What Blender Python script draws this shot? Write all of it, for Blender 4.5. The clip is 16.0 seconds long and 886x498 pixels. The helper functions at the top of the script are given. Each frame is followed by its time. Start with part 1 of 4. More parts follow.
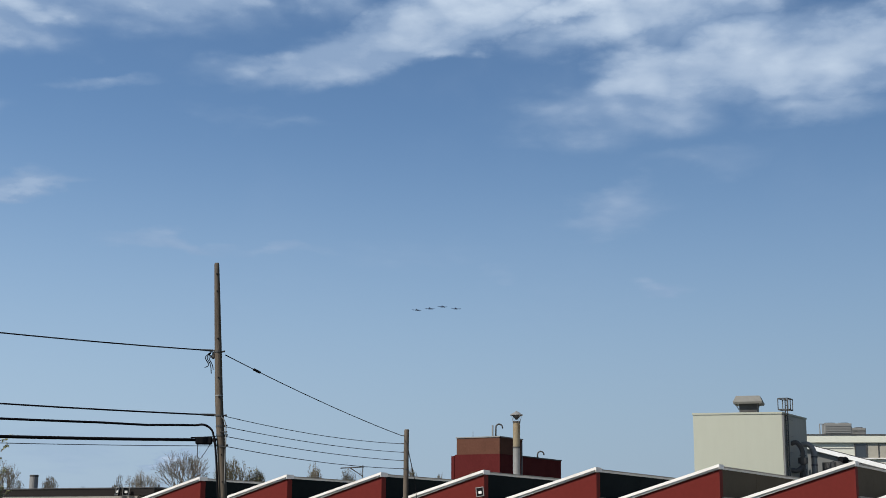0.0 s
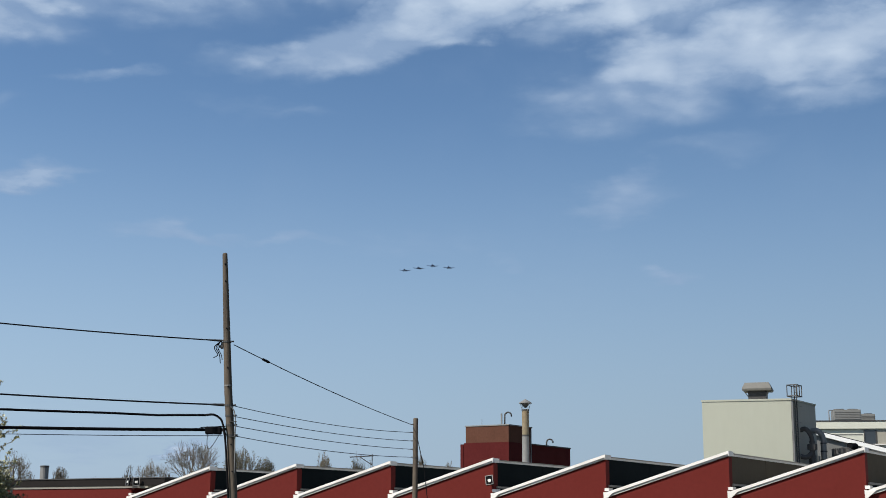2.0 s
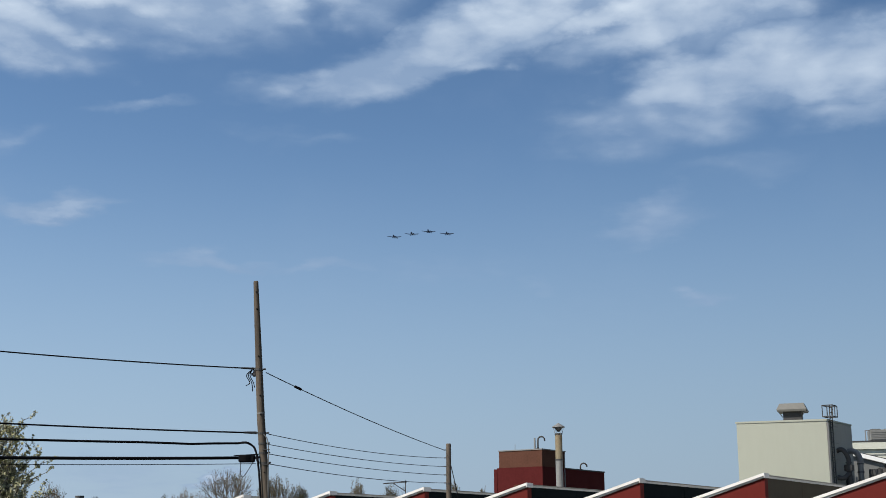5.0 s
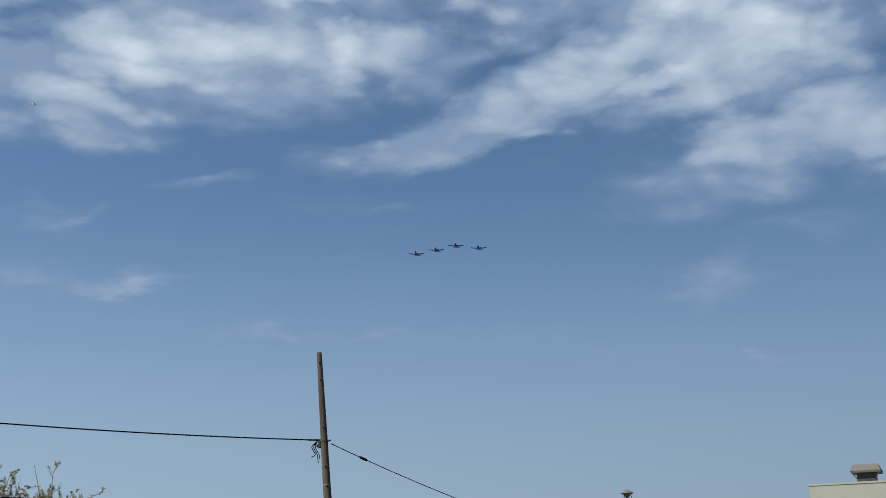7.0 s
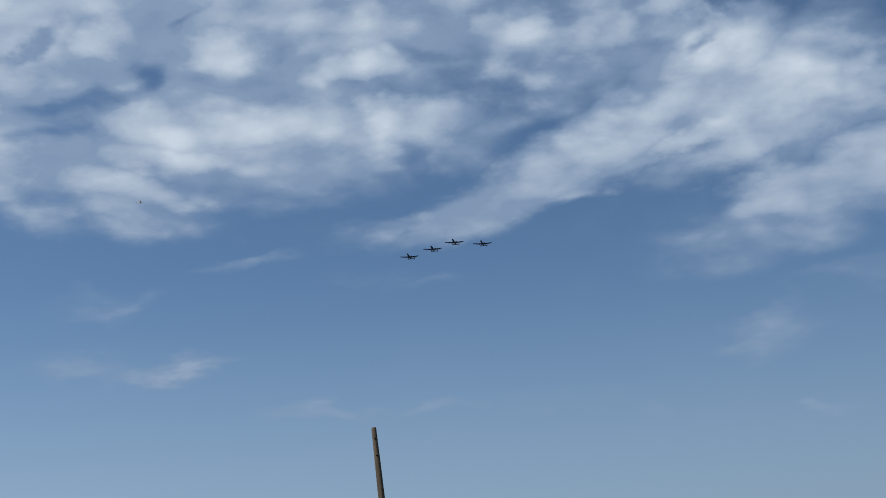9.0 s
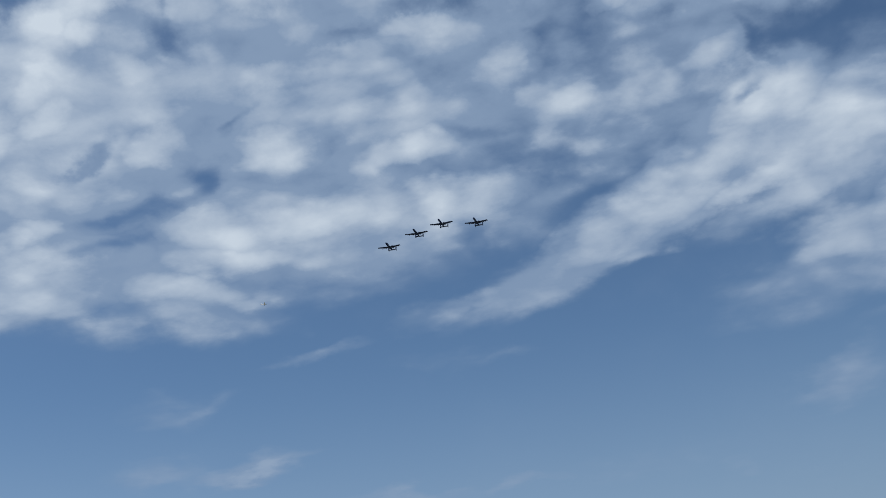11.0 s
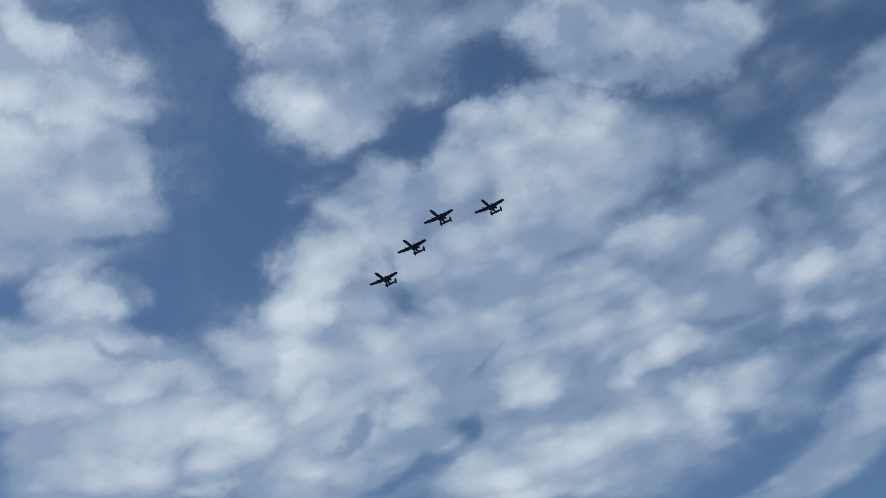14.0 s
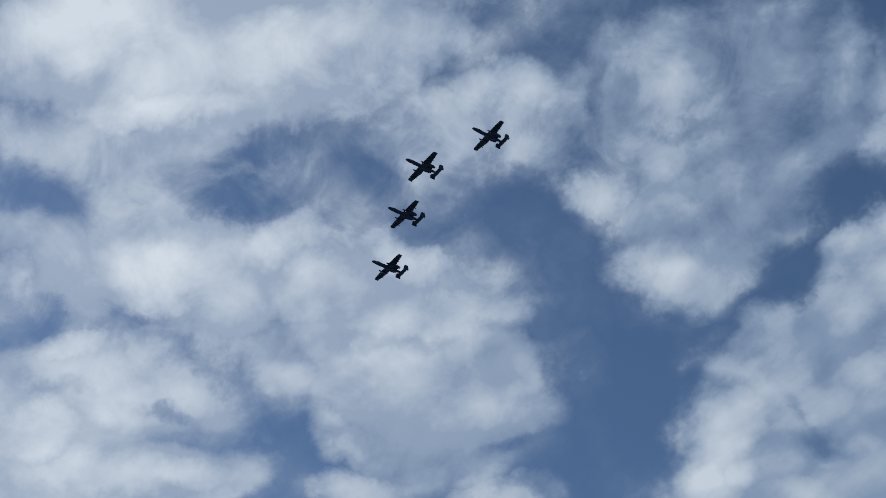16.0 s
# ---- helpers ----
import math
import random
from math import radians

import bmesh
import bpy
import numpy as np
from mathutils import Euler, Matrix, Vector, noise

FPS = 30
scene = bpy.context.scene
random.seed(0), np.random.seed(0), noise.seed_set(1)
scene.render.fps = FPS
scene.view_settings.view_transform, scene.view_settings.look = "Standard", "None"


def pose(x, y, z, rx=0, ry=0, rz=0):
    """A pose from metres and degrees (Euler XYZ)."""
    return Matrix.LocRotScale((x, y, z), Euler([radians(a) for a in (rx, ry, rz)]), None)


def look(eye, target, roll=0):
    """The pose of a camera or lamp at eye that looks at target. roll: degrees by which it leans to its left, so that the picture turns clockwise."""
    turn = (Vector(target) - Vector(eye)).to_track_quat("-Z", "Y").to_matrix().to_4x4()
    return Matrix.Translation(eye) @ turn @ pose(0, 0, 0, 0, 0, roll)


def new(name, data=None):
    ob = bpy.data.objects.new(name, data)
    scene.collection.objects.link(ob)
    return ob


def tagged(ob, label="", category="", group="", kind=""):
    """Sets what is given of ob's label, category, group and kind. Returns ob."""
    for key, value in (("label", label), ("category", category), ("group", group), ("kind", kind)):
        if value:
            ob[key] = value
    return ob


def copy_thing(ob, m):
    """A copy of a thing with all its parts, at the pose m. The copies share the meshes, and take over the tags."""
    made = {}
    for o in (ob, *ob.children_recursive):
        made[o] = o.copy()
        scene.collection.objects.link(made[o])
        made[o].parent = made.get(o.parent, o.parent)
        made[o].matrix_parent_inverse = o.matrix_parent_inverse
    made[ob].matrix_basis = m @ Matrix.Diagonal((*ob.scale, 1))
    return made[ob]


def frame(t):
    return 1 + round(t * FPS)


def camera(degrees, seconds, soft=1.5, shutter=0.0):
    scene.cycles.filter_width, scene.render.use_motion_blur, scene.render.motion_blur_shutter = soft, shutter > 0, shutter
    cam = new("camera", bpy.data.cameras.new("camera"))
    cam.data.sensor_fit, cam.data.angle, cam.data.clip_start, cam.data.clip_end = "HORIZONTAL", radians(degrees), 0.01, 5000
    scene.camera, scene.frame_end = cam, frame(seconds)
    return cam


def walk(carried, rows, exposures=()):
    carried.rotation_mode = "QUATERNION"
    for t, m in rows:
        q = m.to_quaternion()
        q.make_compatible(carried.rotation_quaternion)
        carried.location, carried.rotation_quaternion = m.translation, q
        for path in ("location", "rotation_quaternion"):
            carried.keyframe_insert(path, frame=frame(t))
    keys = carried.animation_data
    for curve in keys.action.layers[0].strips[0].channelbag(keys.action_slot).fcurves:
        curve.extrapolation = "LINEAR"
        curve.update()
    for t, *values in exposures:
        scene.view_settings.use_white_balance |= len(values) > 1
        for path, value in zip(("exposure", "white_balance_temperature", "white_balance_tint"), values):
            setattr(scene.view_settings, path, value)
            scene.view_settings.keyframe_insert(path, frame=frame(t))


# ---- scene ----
# ---- camera ----
cam = camera(36.4, 16.0, soft=0.9)
EYE = Vector((0, 0, 2.4))


def aim(yaw, pitch, roll):
    """A hand-held view from the fixed eye: degrees to the right of +y, up, and lean to the left."""
    a, p = radians(yaw), radians(pitch)
    return look(EYE, EYE + Vector((math.sin(a) * math.cos(p), math.cos(a) * math.cos(p), math.sin(p))), roll)


walk(cam, [(t, aim(yaw, pitch, roll)) for t, yaw, pitch, roll in (
    (0.0, 0.144, 12.020, 0.578),
    (0.5, 0.106, 11.825, 0.548),
    (1.0, 0.082, 11.609, 0.423),
    (1.5, 0.000, 11.480, 0.350),
    (2.0, -0.193, 11.537, 0.270),
    (2.5, -0.411, 11.730, 0.188),
    (3.0, -0.601, 11.941, 0.151),
    (5.5, -1.941, 13.134, -0.456),
    (6.0, -2.581, 13.932, -0.518),
    (6.5, -3.352, 14.756, -0.794),
    (7.0, -4.134, 15.492, -1.225),
    (7.5, -4.804, 16.241, -1.868),
    (8.0, -5.256, 16.975, -2.618),
    (8.5, -5.634, 17.749, -3.241),
    (11.0, -8.502, 22.053, -8.705),
    (11.5, -9.442, 23.281, -9.735),
    (12.0, -10.547, 24.781, -10.888),
    (12.5, -11.886, 26.594, -11.931),
    (13.0, -13.510, 28.763, -13.575),
    (13.5, -15.423, 31.170, -15.482),
    (14.0, -17.689, 33.633, -17.143),
    (14.5, -20.511, 36.122, -18.576),
    (15.0, -24.108, 38.836, -19.288),
    (15.5, -28.964, 42.170, -19.252),
    (16.0, -34.565, 45.636, -18.564)
)], exposures=((0, 0.34), (3, 0.38), (5.5, 0.28), (7, 0.09), (8.5, 0.04), (11, 0.02), (14, 0.0), (16, -0.1)))

# ---- world and sun ----
SUN_AZ, SUN_EL = radians(-125), radians(43)
world = bpy.data.worlds.new("world")
scene.world = world
world.use_nodes = True
wt = world.node_tree
wt.nodes.clear()


def wnode(kind, *links):
    """A world node; links fill its inputs in order (None: leave), each a socket or a value."""
    n = wt.nodes.new(kind)
    for i, v in enumerate(links):
        if v is None:
            continue
        if isinstance(v, bpy.types.NodeSocket):
            wt.links.new(v, n.inputs[i])
        else:
            n.inputs[i].default_value = v
    return n


def wmath(op, *v, clamp=False):
    n = wnode("ShaderNodeMath", *v)
    n.operation, n.use_clamp = op, clamp
    return n.outputs[0]


def wvec(op, *v):
    n = wnode("ShaderNodeVectorMath", *v)
    n.operation = op
    return n.outputs["Value"] if op in ("DOT_PRODUCT", "LENGTH") else n.outputs[0]


SKY = 0.1
sky = wnode("ShaderNodeTexSky")
sky.sky_type, sky.sun_disc, sky.sun_elevation, sky.sun_rotation = "NISHITA", False, SUN_EL, SUN_AZ
sky.altitude, sky.air_density, sky.dust_density, sky.ozone_density = 200, 1.0, 1.2, 2.0
way = wnode("ShaderNodeTexCoord").outputs["Generated"]
parts_xyz = wnode("ShaderNodeSeparateXYZ", way)
# the cloud deck: a chart of the sky round one direction, and the deck's own plane for its texture
front = wmath("ADD", wvec("DOT_PRODUCT", way, (-0.1853, 0.8715, 0.4540)), 1.0)
front = wmath("MAXIMUM", front, 0.05)
chart_u = wmath("DIVIDE", wmath("MULTIPLY", wvec("DOT_PRODUCT", way, (0.9781, 0.2079, 0.0000)), 2.0), front)
chart_v = wmath("DIVIDE", wmath("MULTIPLY", wvec("DOT_PRODUCT", way, (0.0944, -0.4441, 0.8910)), 2.0), front)
chart = wnode("ShaderNodeCombineXYZ", chart_u, chart_v, 0.0).outputs[0]
up = wmath("ADD", wmath("MAXIMUM", parts_xyz.outputs[2], 0.0), 0.16)
deck = wnode("ShaderNodeCombineXYZ", wmath("DIVIDE", parts_xyz.outputs[0], up), wmath("DIVIDE", parts_xyz.outputs[1], up), 0.0).outputs[0]


def wnoise(vector, scale, detail, rough=0.5, distortion=0.0):
    return wnode("ShaderNodeTexNoise", vector, None, scale, detail, rough, 2.0, 0.0, 1.0, distortion)


bend = wvec("SUBTRACT", wnoise(deck, 6.5, 5, 0.52).outputs["Color"], (0.5, 0.5, 0.5))
bent = wvec("MULTIPLY_ADD", bend, (0.070, 0.050, 0.0), chart)
# overhead the deck is torn more finely
torn = wnode("ShaderNodeMapRange", parts_xyz.outputs[2], 0.40, 0.70, 0.015, 0.075)
tear = wvec("SUBTRACT", wnoise(way, 16.0, 8, 0.64).outputs["Color"], (0.5, 0.5, 0.5))
tear = wvec("MULTIPLY", tear, wnode("ShaderNodeCombineXYZ", torn.outputs[0], torn.outputs[0], 0.0).outputs[0])
bent = wvec("ADD", bent, tear)
# x: how thick the cloud is, y: how much light it returns; a thin veil lies behind the heaps, higher up
cloud = wnode("ShaderNodeCombineXYZ", wnode("ShaderNodeMapRange", parts_xyz.outputs[2], 0.40, 0.70, 0.0, 0.30).outputs[0], 0.42, 0.0).outputs[0]


def blot(u, v, ru, rv, turn):
    """An oval in the chart: 1 in its middle, 0 outside."""
    m = wnode("ShaderNodeMapping")
    m.vector_type = "TEXTURE"
    wt.links.new(bent, m.inputs[0])
    m.inputs["Location"].default_value, m.inputs["Rotation"].default_value, m.inputs["Scale"].default_value = (u, v, 0), (0, 0, radians(turn)), (ru, rv, 1)
    g = wnode("ShaderNodeTexGradient", m.outputs[0])
    g.gradient_type = "SPHERICAL"
    return wnode("ShaderNodeCombineXYZ", g.outputs["Fac"], g.outputs["Fac"], 0.0).outputs[0]


def eased(fac, edges, outside, inside):
    """Both measures of a blot, each eased over its own width of rim."""
    r = wnode("ShaderNodeMapRange")
    r.data_type, r.interpolation_type = "FLOAT_VECTOR", "SMOOTHSTEP"
    wt.links.new(fac, r.inputs[6])
    for k, v in zip((7, 8, 9, 10), ((0, 0), edges, outside, inside)):
        r.inputs[k].default_value = (*v, 1)
    return r.outputs[1]


def bank(u, v, ru, rv, turn, amount, edge):
    """One bank or head of cloud, as thick and as bright as amount; edge: how soft its rim is."""
    global cloud
    cloud = wvec("MAXIMUM", cloud, eased(blot(u, v, ru, rv, turn), (edge, 0.95), (0, 0), (amount * 1.15, amount)))


def gap(u, v, ru, rv, turn, amount, edge):
    """One gap, which thins the cloud there by amount."""
    global cloud
    cloud = wvec("MULTIPLY", cloud, eased(blot(u, v, ru, rv, turn), (edge, edge), (1, 1), (1 - amount, 1 - amount * 0.3)))


def crease(u, v, ru, rv, turn, amount, edge):
    """One fold between the heads, darker by amount and a little thinner."""
    global cloud
    cloud = wvec("MULTIPLY", cloud, eased(blot(u, v, ru, rv, turn), (edge, edge), (1, 1), (1 - amount * 0.75, 1 - amount)))


# the banks
bank(0.002, 0.040, 0.260, 0.138, -2, 0.61, 0.62)
bank(-0.197, 0.023, 0.172, 0.116, 24, 0.66, 0.62)
bank(-0.236, -0.066, 0.161, 0.049, -2, 0.64, 0.62)
bank(-0.315, -0.078, 0.105, 0.041, 3, 0.64, 0.62)
bank(-0.044, -0.053, 0.193, 0.080, 0, 0.66, 0.62)
bank(0.203, 0.049, 0.179, 0.104, 8, 0.55, 0.62)
bank(0.006, 0.142, 0.183, 0.091, -12, 0.59, 0.62)
bank(0.204, -0.083, 0.213, 0.035, 21, 0.64, 0.62)
bank(0.289, -0.029, 0.112, 0.061, 29, 0.70, 0.62)
bank(0.298, 0.098, 0.103, 0.061, -13, 0.66, 0.62)
bank(0.347, -0.116, 0.104, 0.037, 19, 0.64, 0.90)
bank(-0.129, -0.111, 0.090, 0.025, -8, 0.53, 0.90)
bank(-0.336, 0.280, 0.133, 0.130, -19, 0.70, 0.62)
bank(-0.378, 0.135, 0.145, 0.054, -20, 0.78, 0.62)
bank(-0.336, 0.058, 0.154, 0.071, 1, 0.83, 0.62)
bank(-0.112, 0.277, 0.092, 0.080, -40, 0.64, 0.62)
bank(0.104, 0.218, 0.140, 0.058, -17, 0.64, 0.62)
bank(-0.000, 0.177, 0.084, 0.042, -1, 0.68, 0.62)
bank(-0.361, 0.599, 0.253, 0.104, -32, 0.84, 0.62)
bank(-0.475, 0.461, 0.179, 0.077, -31, 0.74, 0.62)
bank(-0.542, 0.390, 0.150, 0.063, -31, 0.70, 0.62)
bank(-0.591, 0.346, 0.175, 0.044, -30, 0.74, 0.62)
bank(-0.073, 0.369, 0.176, 0.093, -25, 0.52, 0.62)
bank(-0.351, 0.322, 0.150, 0.106, -61, 0.72, 0.62)
bank(-0.687, 0.576, 0.148, 0.231, -30, 0.70, 0.62)
bank(-0.243, 0.650, 0.405, 0.097, -34, 0.80, 0.62)
bank(0.354, -0.039, 0.179, 0.050, 15, 0.70, 0.90)
bank(0.433, -0.093, 0.145, 0.048, 19, 0.68, 0.90)
bank(0.170, -0.095, 0.151, 0.033, 23, 0.53, 0.90)
bank(-0.057, -0.060, 0.183, 0.060, 3, 0.74, 0.90)
bank(-0.116, -0.099, 0.117, 0.030, 2, 0.53, 0.90)
bank(0.131, -0.059, 0.117, 0.049, 3, 0.42, 0.90)
bank(0.360, -0.035, 0.119, 0.107, 24, 0.74, 0.90)
bank(0.221, 0.004, 0.140, 0.108, 13, 0.55, 0.90)
bank(-0.148, -0.104, 0.138, 0.037, -8, 0.53, 0.90)
bank(-0.213, -0.074, 0.134, 0.045, -3, 0.58, 0.90)
bank(0.341, -0.132, 0.129, 0.050, 14, 0.48, 0.90)
bank(-0.042, 0.327, 0.205, 0.142, -35, 0.49, 0.62)
bank(-0.212, 0.417, 0.150, 0.079, -33, 0.45, 0.62)
bank(-0.483, 0.535, 0.250, 0.129, -31, 0.52, 0.62)
bank(-0.552, 0.417, 0.247, 0.127, -31, 0.58, 0.62)
bank(-0.218, 0.082, 0.116, 0.080, -7, 0.70, 0.90)
bank(0.004, -0.053, 0.176, 0.046, 1, 0.68, 0.90)
bank(0.487, -0.081, 0.170, 0.055, 13, 0.66, 0.90)
bank(0.348, -0.070, 0.166, 0.033, 14, 0.62, 0.90)
bank(-0.080, -0.106, 0.115, 0.020, 5, 0.50, 1.00)
bank(0.480, -0.120, 0.107, 0.025, 11, 0.42, 1.00)
bank(-0.108, 0.124, 0.097, 0.101, 19, 0.66, 0.60)
bank(-0.110, 0.074, 0.151, 0.084, 10, 0.68, 0.60)
# gaps of open sky
gap(-0.243, 0.170, 0.106, 0.043, 31, 0.95, 0.90)
gap(-0.228, 0.193, 0.071, 0.055, -20, 0.97, 0.90)
gap(-0.208, 0.294, 0.079, 0.032, 89, 0.90, 0.90)
gap(-0.246, 0.141, 0.050, 0.034, 41, 0.85, 0.90)
gap(-0.096, 0.197, 0.076, 0.017, -2, 0.60, 0.90)
gap(-0.017, 0.217, 0.055, 0.021, 4, 0.75, 0.90)
gap(-0.011, 0.244, 0.029, 0.029, -21, 0.30, 0.90)
gap(-0.189, 0.293, 0.060, 0.024, -78, 0.72, 0.90)
gap(-0.218, 0.368, 0.066, 0.033, -53, 0.64, 0.90)
gap(-0.211, 0.196, 0.071, 0.054, -11, 0.85, 0.90)
gap(0.004, 0.230, 0.051, 0.030, 7, 0.72, 0.90)
gap(-0.069, 0.205, 0.073, 0.022, 10, 0.64, 0.90)
gap(-0.539, 0.579, 0.071, 0.035, -41, 0.64, 0.90)
gap(-0.595, 0.484, 0.057, 0.025, -10, 0.55, 0.90)
gap(-0.474, 0.375, 0.058, 0.031, -71, 0.51, 0.90)
gap(-0.461, 0.300, 0.089, 0.026, -65, 0.59, 0.90)
gap(-0.395, 0.480, 0.076, 0.027, -27, 0.47, 0.90)
gap(0.167, -0.063, 0.062, 0.021, 14, 0.70, 0.90)
gap(-0.209, 0.215, 0.063, 0.063, -31, 0.50, 1.00)
# rounded heads on the banks
bank(-0.179, 0.129, 0.065, 0.053, 29, 0.84, 0.85)
bank(-0.203, 0.091, 0.064, 0.048, 9, 0.84, 0.85)
bank(-0.116, 0.166, 0.071, 0.048, 18, 0.75, 0.85)
bank(-0.064, 0.114, 0.080, 0.040, -2, 0.78, 0.85)
bank(-0.059, 0.057, 0.086, 0.035, -7, 0.78, 0.85)
bank(-0.144, 0.075, 0.054, 0.037, -2, 0.71, 0.85)
bank(-0.270, 0.030, 0.099, 0.051, 9, 0.89, 0.85)
bank(-0.217, 0.048, 0.053, 0.037, 9, 0.84, 0.85)
bank(-0.293, 0.089, 0.043, 0.031, 9, 0.78, 0.85)
bank(-0.145, 0.014, 0.057, 0.040, 3, 0.84, 0.85)
bank(-0.050, -0.000, 0.069, 0.040, 3, 0.84, 0.85)
bank(-0.043, -0.051, 0.127, 0.040, 0, 0.94, 0.85)
bank(-0.104, -0.053, 0.098, 0.043, -2, 0.89, 0.85)
bank(0.041, -0.015, 0.098, 0.032, 13, 0.84, 0.85)
bank(0.073, -0.047, 0.092, 0.032, 8, 0.84, 0.85)
bank(-0.091, -0.077, 0.126, 0.032, -4, 0.84, 0.85)
bank(-0.238, -0.032, 0.066, 0.026, 3, 0.75, 0.85)
bank(-0.231, -0.063, 0.078, 0.023, -4, 0.78, 0.85)
bank(-0.158, -0.090, 0.102, 0.029, -9, 0.71, 0.85)
bank(-0.300, -0.023, 0.076, 0.025, -7, 0.71, 0.85)
bank(-0.301, -0.087, 0.119, 0.023, -1, 0.75, 0.85)
bank(-0.336, -0.104, 0.069, 0.025, 2, 0.69, 0.85)
bank(0.197, 0.084, 0.067, 0.040, 13, 0.78, 0.85)
bank(0.171, 0.017, 0.057, 0.037, 8, 0.66, 0.85)
bank(0.057, 0.080, 0.069, 0.037, -2, 0.67, 0.85)
bank(-0.003, 0.139, 0.081, 0.043, -7, 0.67, 0.85)
bank(0.039, 0.160, 0.086, 0.040, -2, 0.66, 0.85)
bank(0.116, 0.059, 0.046, 0.035, 8, 0.66, 0.85)
bank(0.074, 0.038, 0.069, 0.038, -2, 0.64, 0.85)
bank(0.269, 0.030, 0.077, 0.031, 19, 0.62, 0.85)
bank(0.301, -0.011, 0.099, 0.056, 34, 0.84, 0.85)
bank(0.262, -0.044, 0.122, 0.039, 24, 0.84, 0.85)
bank(0.184, -0.083, 0.125, 0.031, 21, 0.75, 0.85)
bank(0.302, 0.097, 0.092, 0.056, 2, 0.75, 0.85)
bank(0.398, -0.102, 0.122, 0.035, 21, 0.67, 0.85)
bank(0.417, -0.080, 0.066, 0.035, 18, 0.73, 0.85)
bank(-0.321, 0.310, 0.094, 0.058, -29, 0.78, 0.85)
bank(-0.319, 0.243, 0.079, 0.052, -19, 0.75, 0.85)
bank(-0.316, 0.357, 0.067, 0.034, -19, 0.73, 0.85)
bank(-0.346, 0.168, 0.073, 0.026, -20, 0.75, 0.85)
bank(-0.385, 0.142, 0.083, 0.032, -20, 0.84, 0.85)
bank(-0.325, 0.103, 0.079, 0.038, -10, 0.84, 0.85)
bank(-0.269, 0.049, 0.091, 0.043, 11, 0.88, 0.85)
bank(-0.387, 0.107, 0.077, 0.037, -20, 0.78, 0.85)
bank(-0.332, 0.043, 0.084, 0.029, -5, 0.88, 0.85)
bank(-0.206, 0.105, 0.061, 0.044, 21, 0.84, 0.85)
bank(-0.165, 0.130, 0.067, 0.044, 20, 0.84, 0.85)
bank(-0.122, 0.164, 0.070, 0.038, 0, 0.78, 0.85)
bank(-0.013, 0.191, 0.058, 0.032, -11, 0.75, 0.85)
bank(0.059, 0.169, 0.069, 0.032, -6, 0.71, 0.85)
bank(-0.063, 0.116, 0.064, 0.032, -5, 0.75, 0.85)
bank(-0.143, 0.253, 0.081, 0.053, -65, 0.69, 0.85)
bank(-0.087, 0.281, 0.070, 0.043, -20, 0.62, 0.85)
bank(0.046, 0.247, 0.037, 0.034, -21, 0.75, 0.85)
bank(0.131, 0.209, 0.067, 0.045, -12, 0.75, 0.85)
bank(-0.437, 0.663, 0.160, 0.082, -32, 0.96, 0.85)
bank(-0.320, 0.578, 0.143, 0.075, -33, 0.93, 0.85)
bank(-0.245, 0.529, 0.087, 0.067, -34, 0.83, 0.85)
bank(-0.400, 0.580, 0.174, 0.044, -27, 0.87, 0.85)
bank(-0.471, 0.468, 0.086, 0.041, -31, 0.84, 0.85)
bank(-0.395, 0.438, 0.080, 0.041, -22, 0.78, 0.85)
bank(-0.386, 0.385, 0.086, 0.065, -52, 0.78, 0.85)
bank(-0.564, 0.450, 0.079, 0.035, -15, 0.78, 0.85)
bank(-0.629, 0.404, 0.083, 0.041, -20, 0.78, 0.85)
bank(-0.553, 0.324, 0.121, 0.034, -30, 0.75, 0.85)
bank(-0.580, 0.518, 0.042, 0.041, -31, 0.68, 0.85)
bank(-0.321, 0.371, 0.067, 0.046, -52, 0.75, 0.85)
bank(-0.304, 0.314, 0.085, 0.045, -32, 0.73, 0.85)
bank(-0.417, 0.279, 0.073, 0.039, -60, 0.70, 0.85)
bank(-0.339, 0.274, 0.078, 0.039, -31, 0.70, 0.85)
bank(-0.147, 0.266, 0.075, 0.049, -78, 0.60, 0.85)
bank(-0.152, 0.335, 0.053, 0.039, -13, 0.60, 0.85)
bank(-0.170, 0.441, 0.091, 0.039, -14, 0.60, 0.85)
bank(-0.069, 0.398, 0.116, 0.047, -25, 0.58, 0.85)
bank(-0.082, 0.304, 0.091, 0.046, -14, 0.56, 0.85)
bank(0.042, 0.308, 0.049, 0.073, -36, 0.60, 0.85)
bank(-0.424, 0.231, 0.072, 0.027, -30, 0.70, 0.85)
bank(-0.228, 0.071, 0.046, 0.044, -7, 0.84, 0.85)
bank(-0.180, 0.102, 0.055, 0.032, 4, 0.78, 0.85)
bank(-0.038, -0.059, 0.113, 0.028, 6, 0.84, 1.00)
bank(0.294, -0.063, 0.091, 0.021, 21, 0.73, 1.00)
bank(-0.239, 0.546, 0.135, 0.075, -34, 0.92, 0.85)
bank(-0.405, 0.654, 0.170, 0.087, -32, 0.98, 0.85)
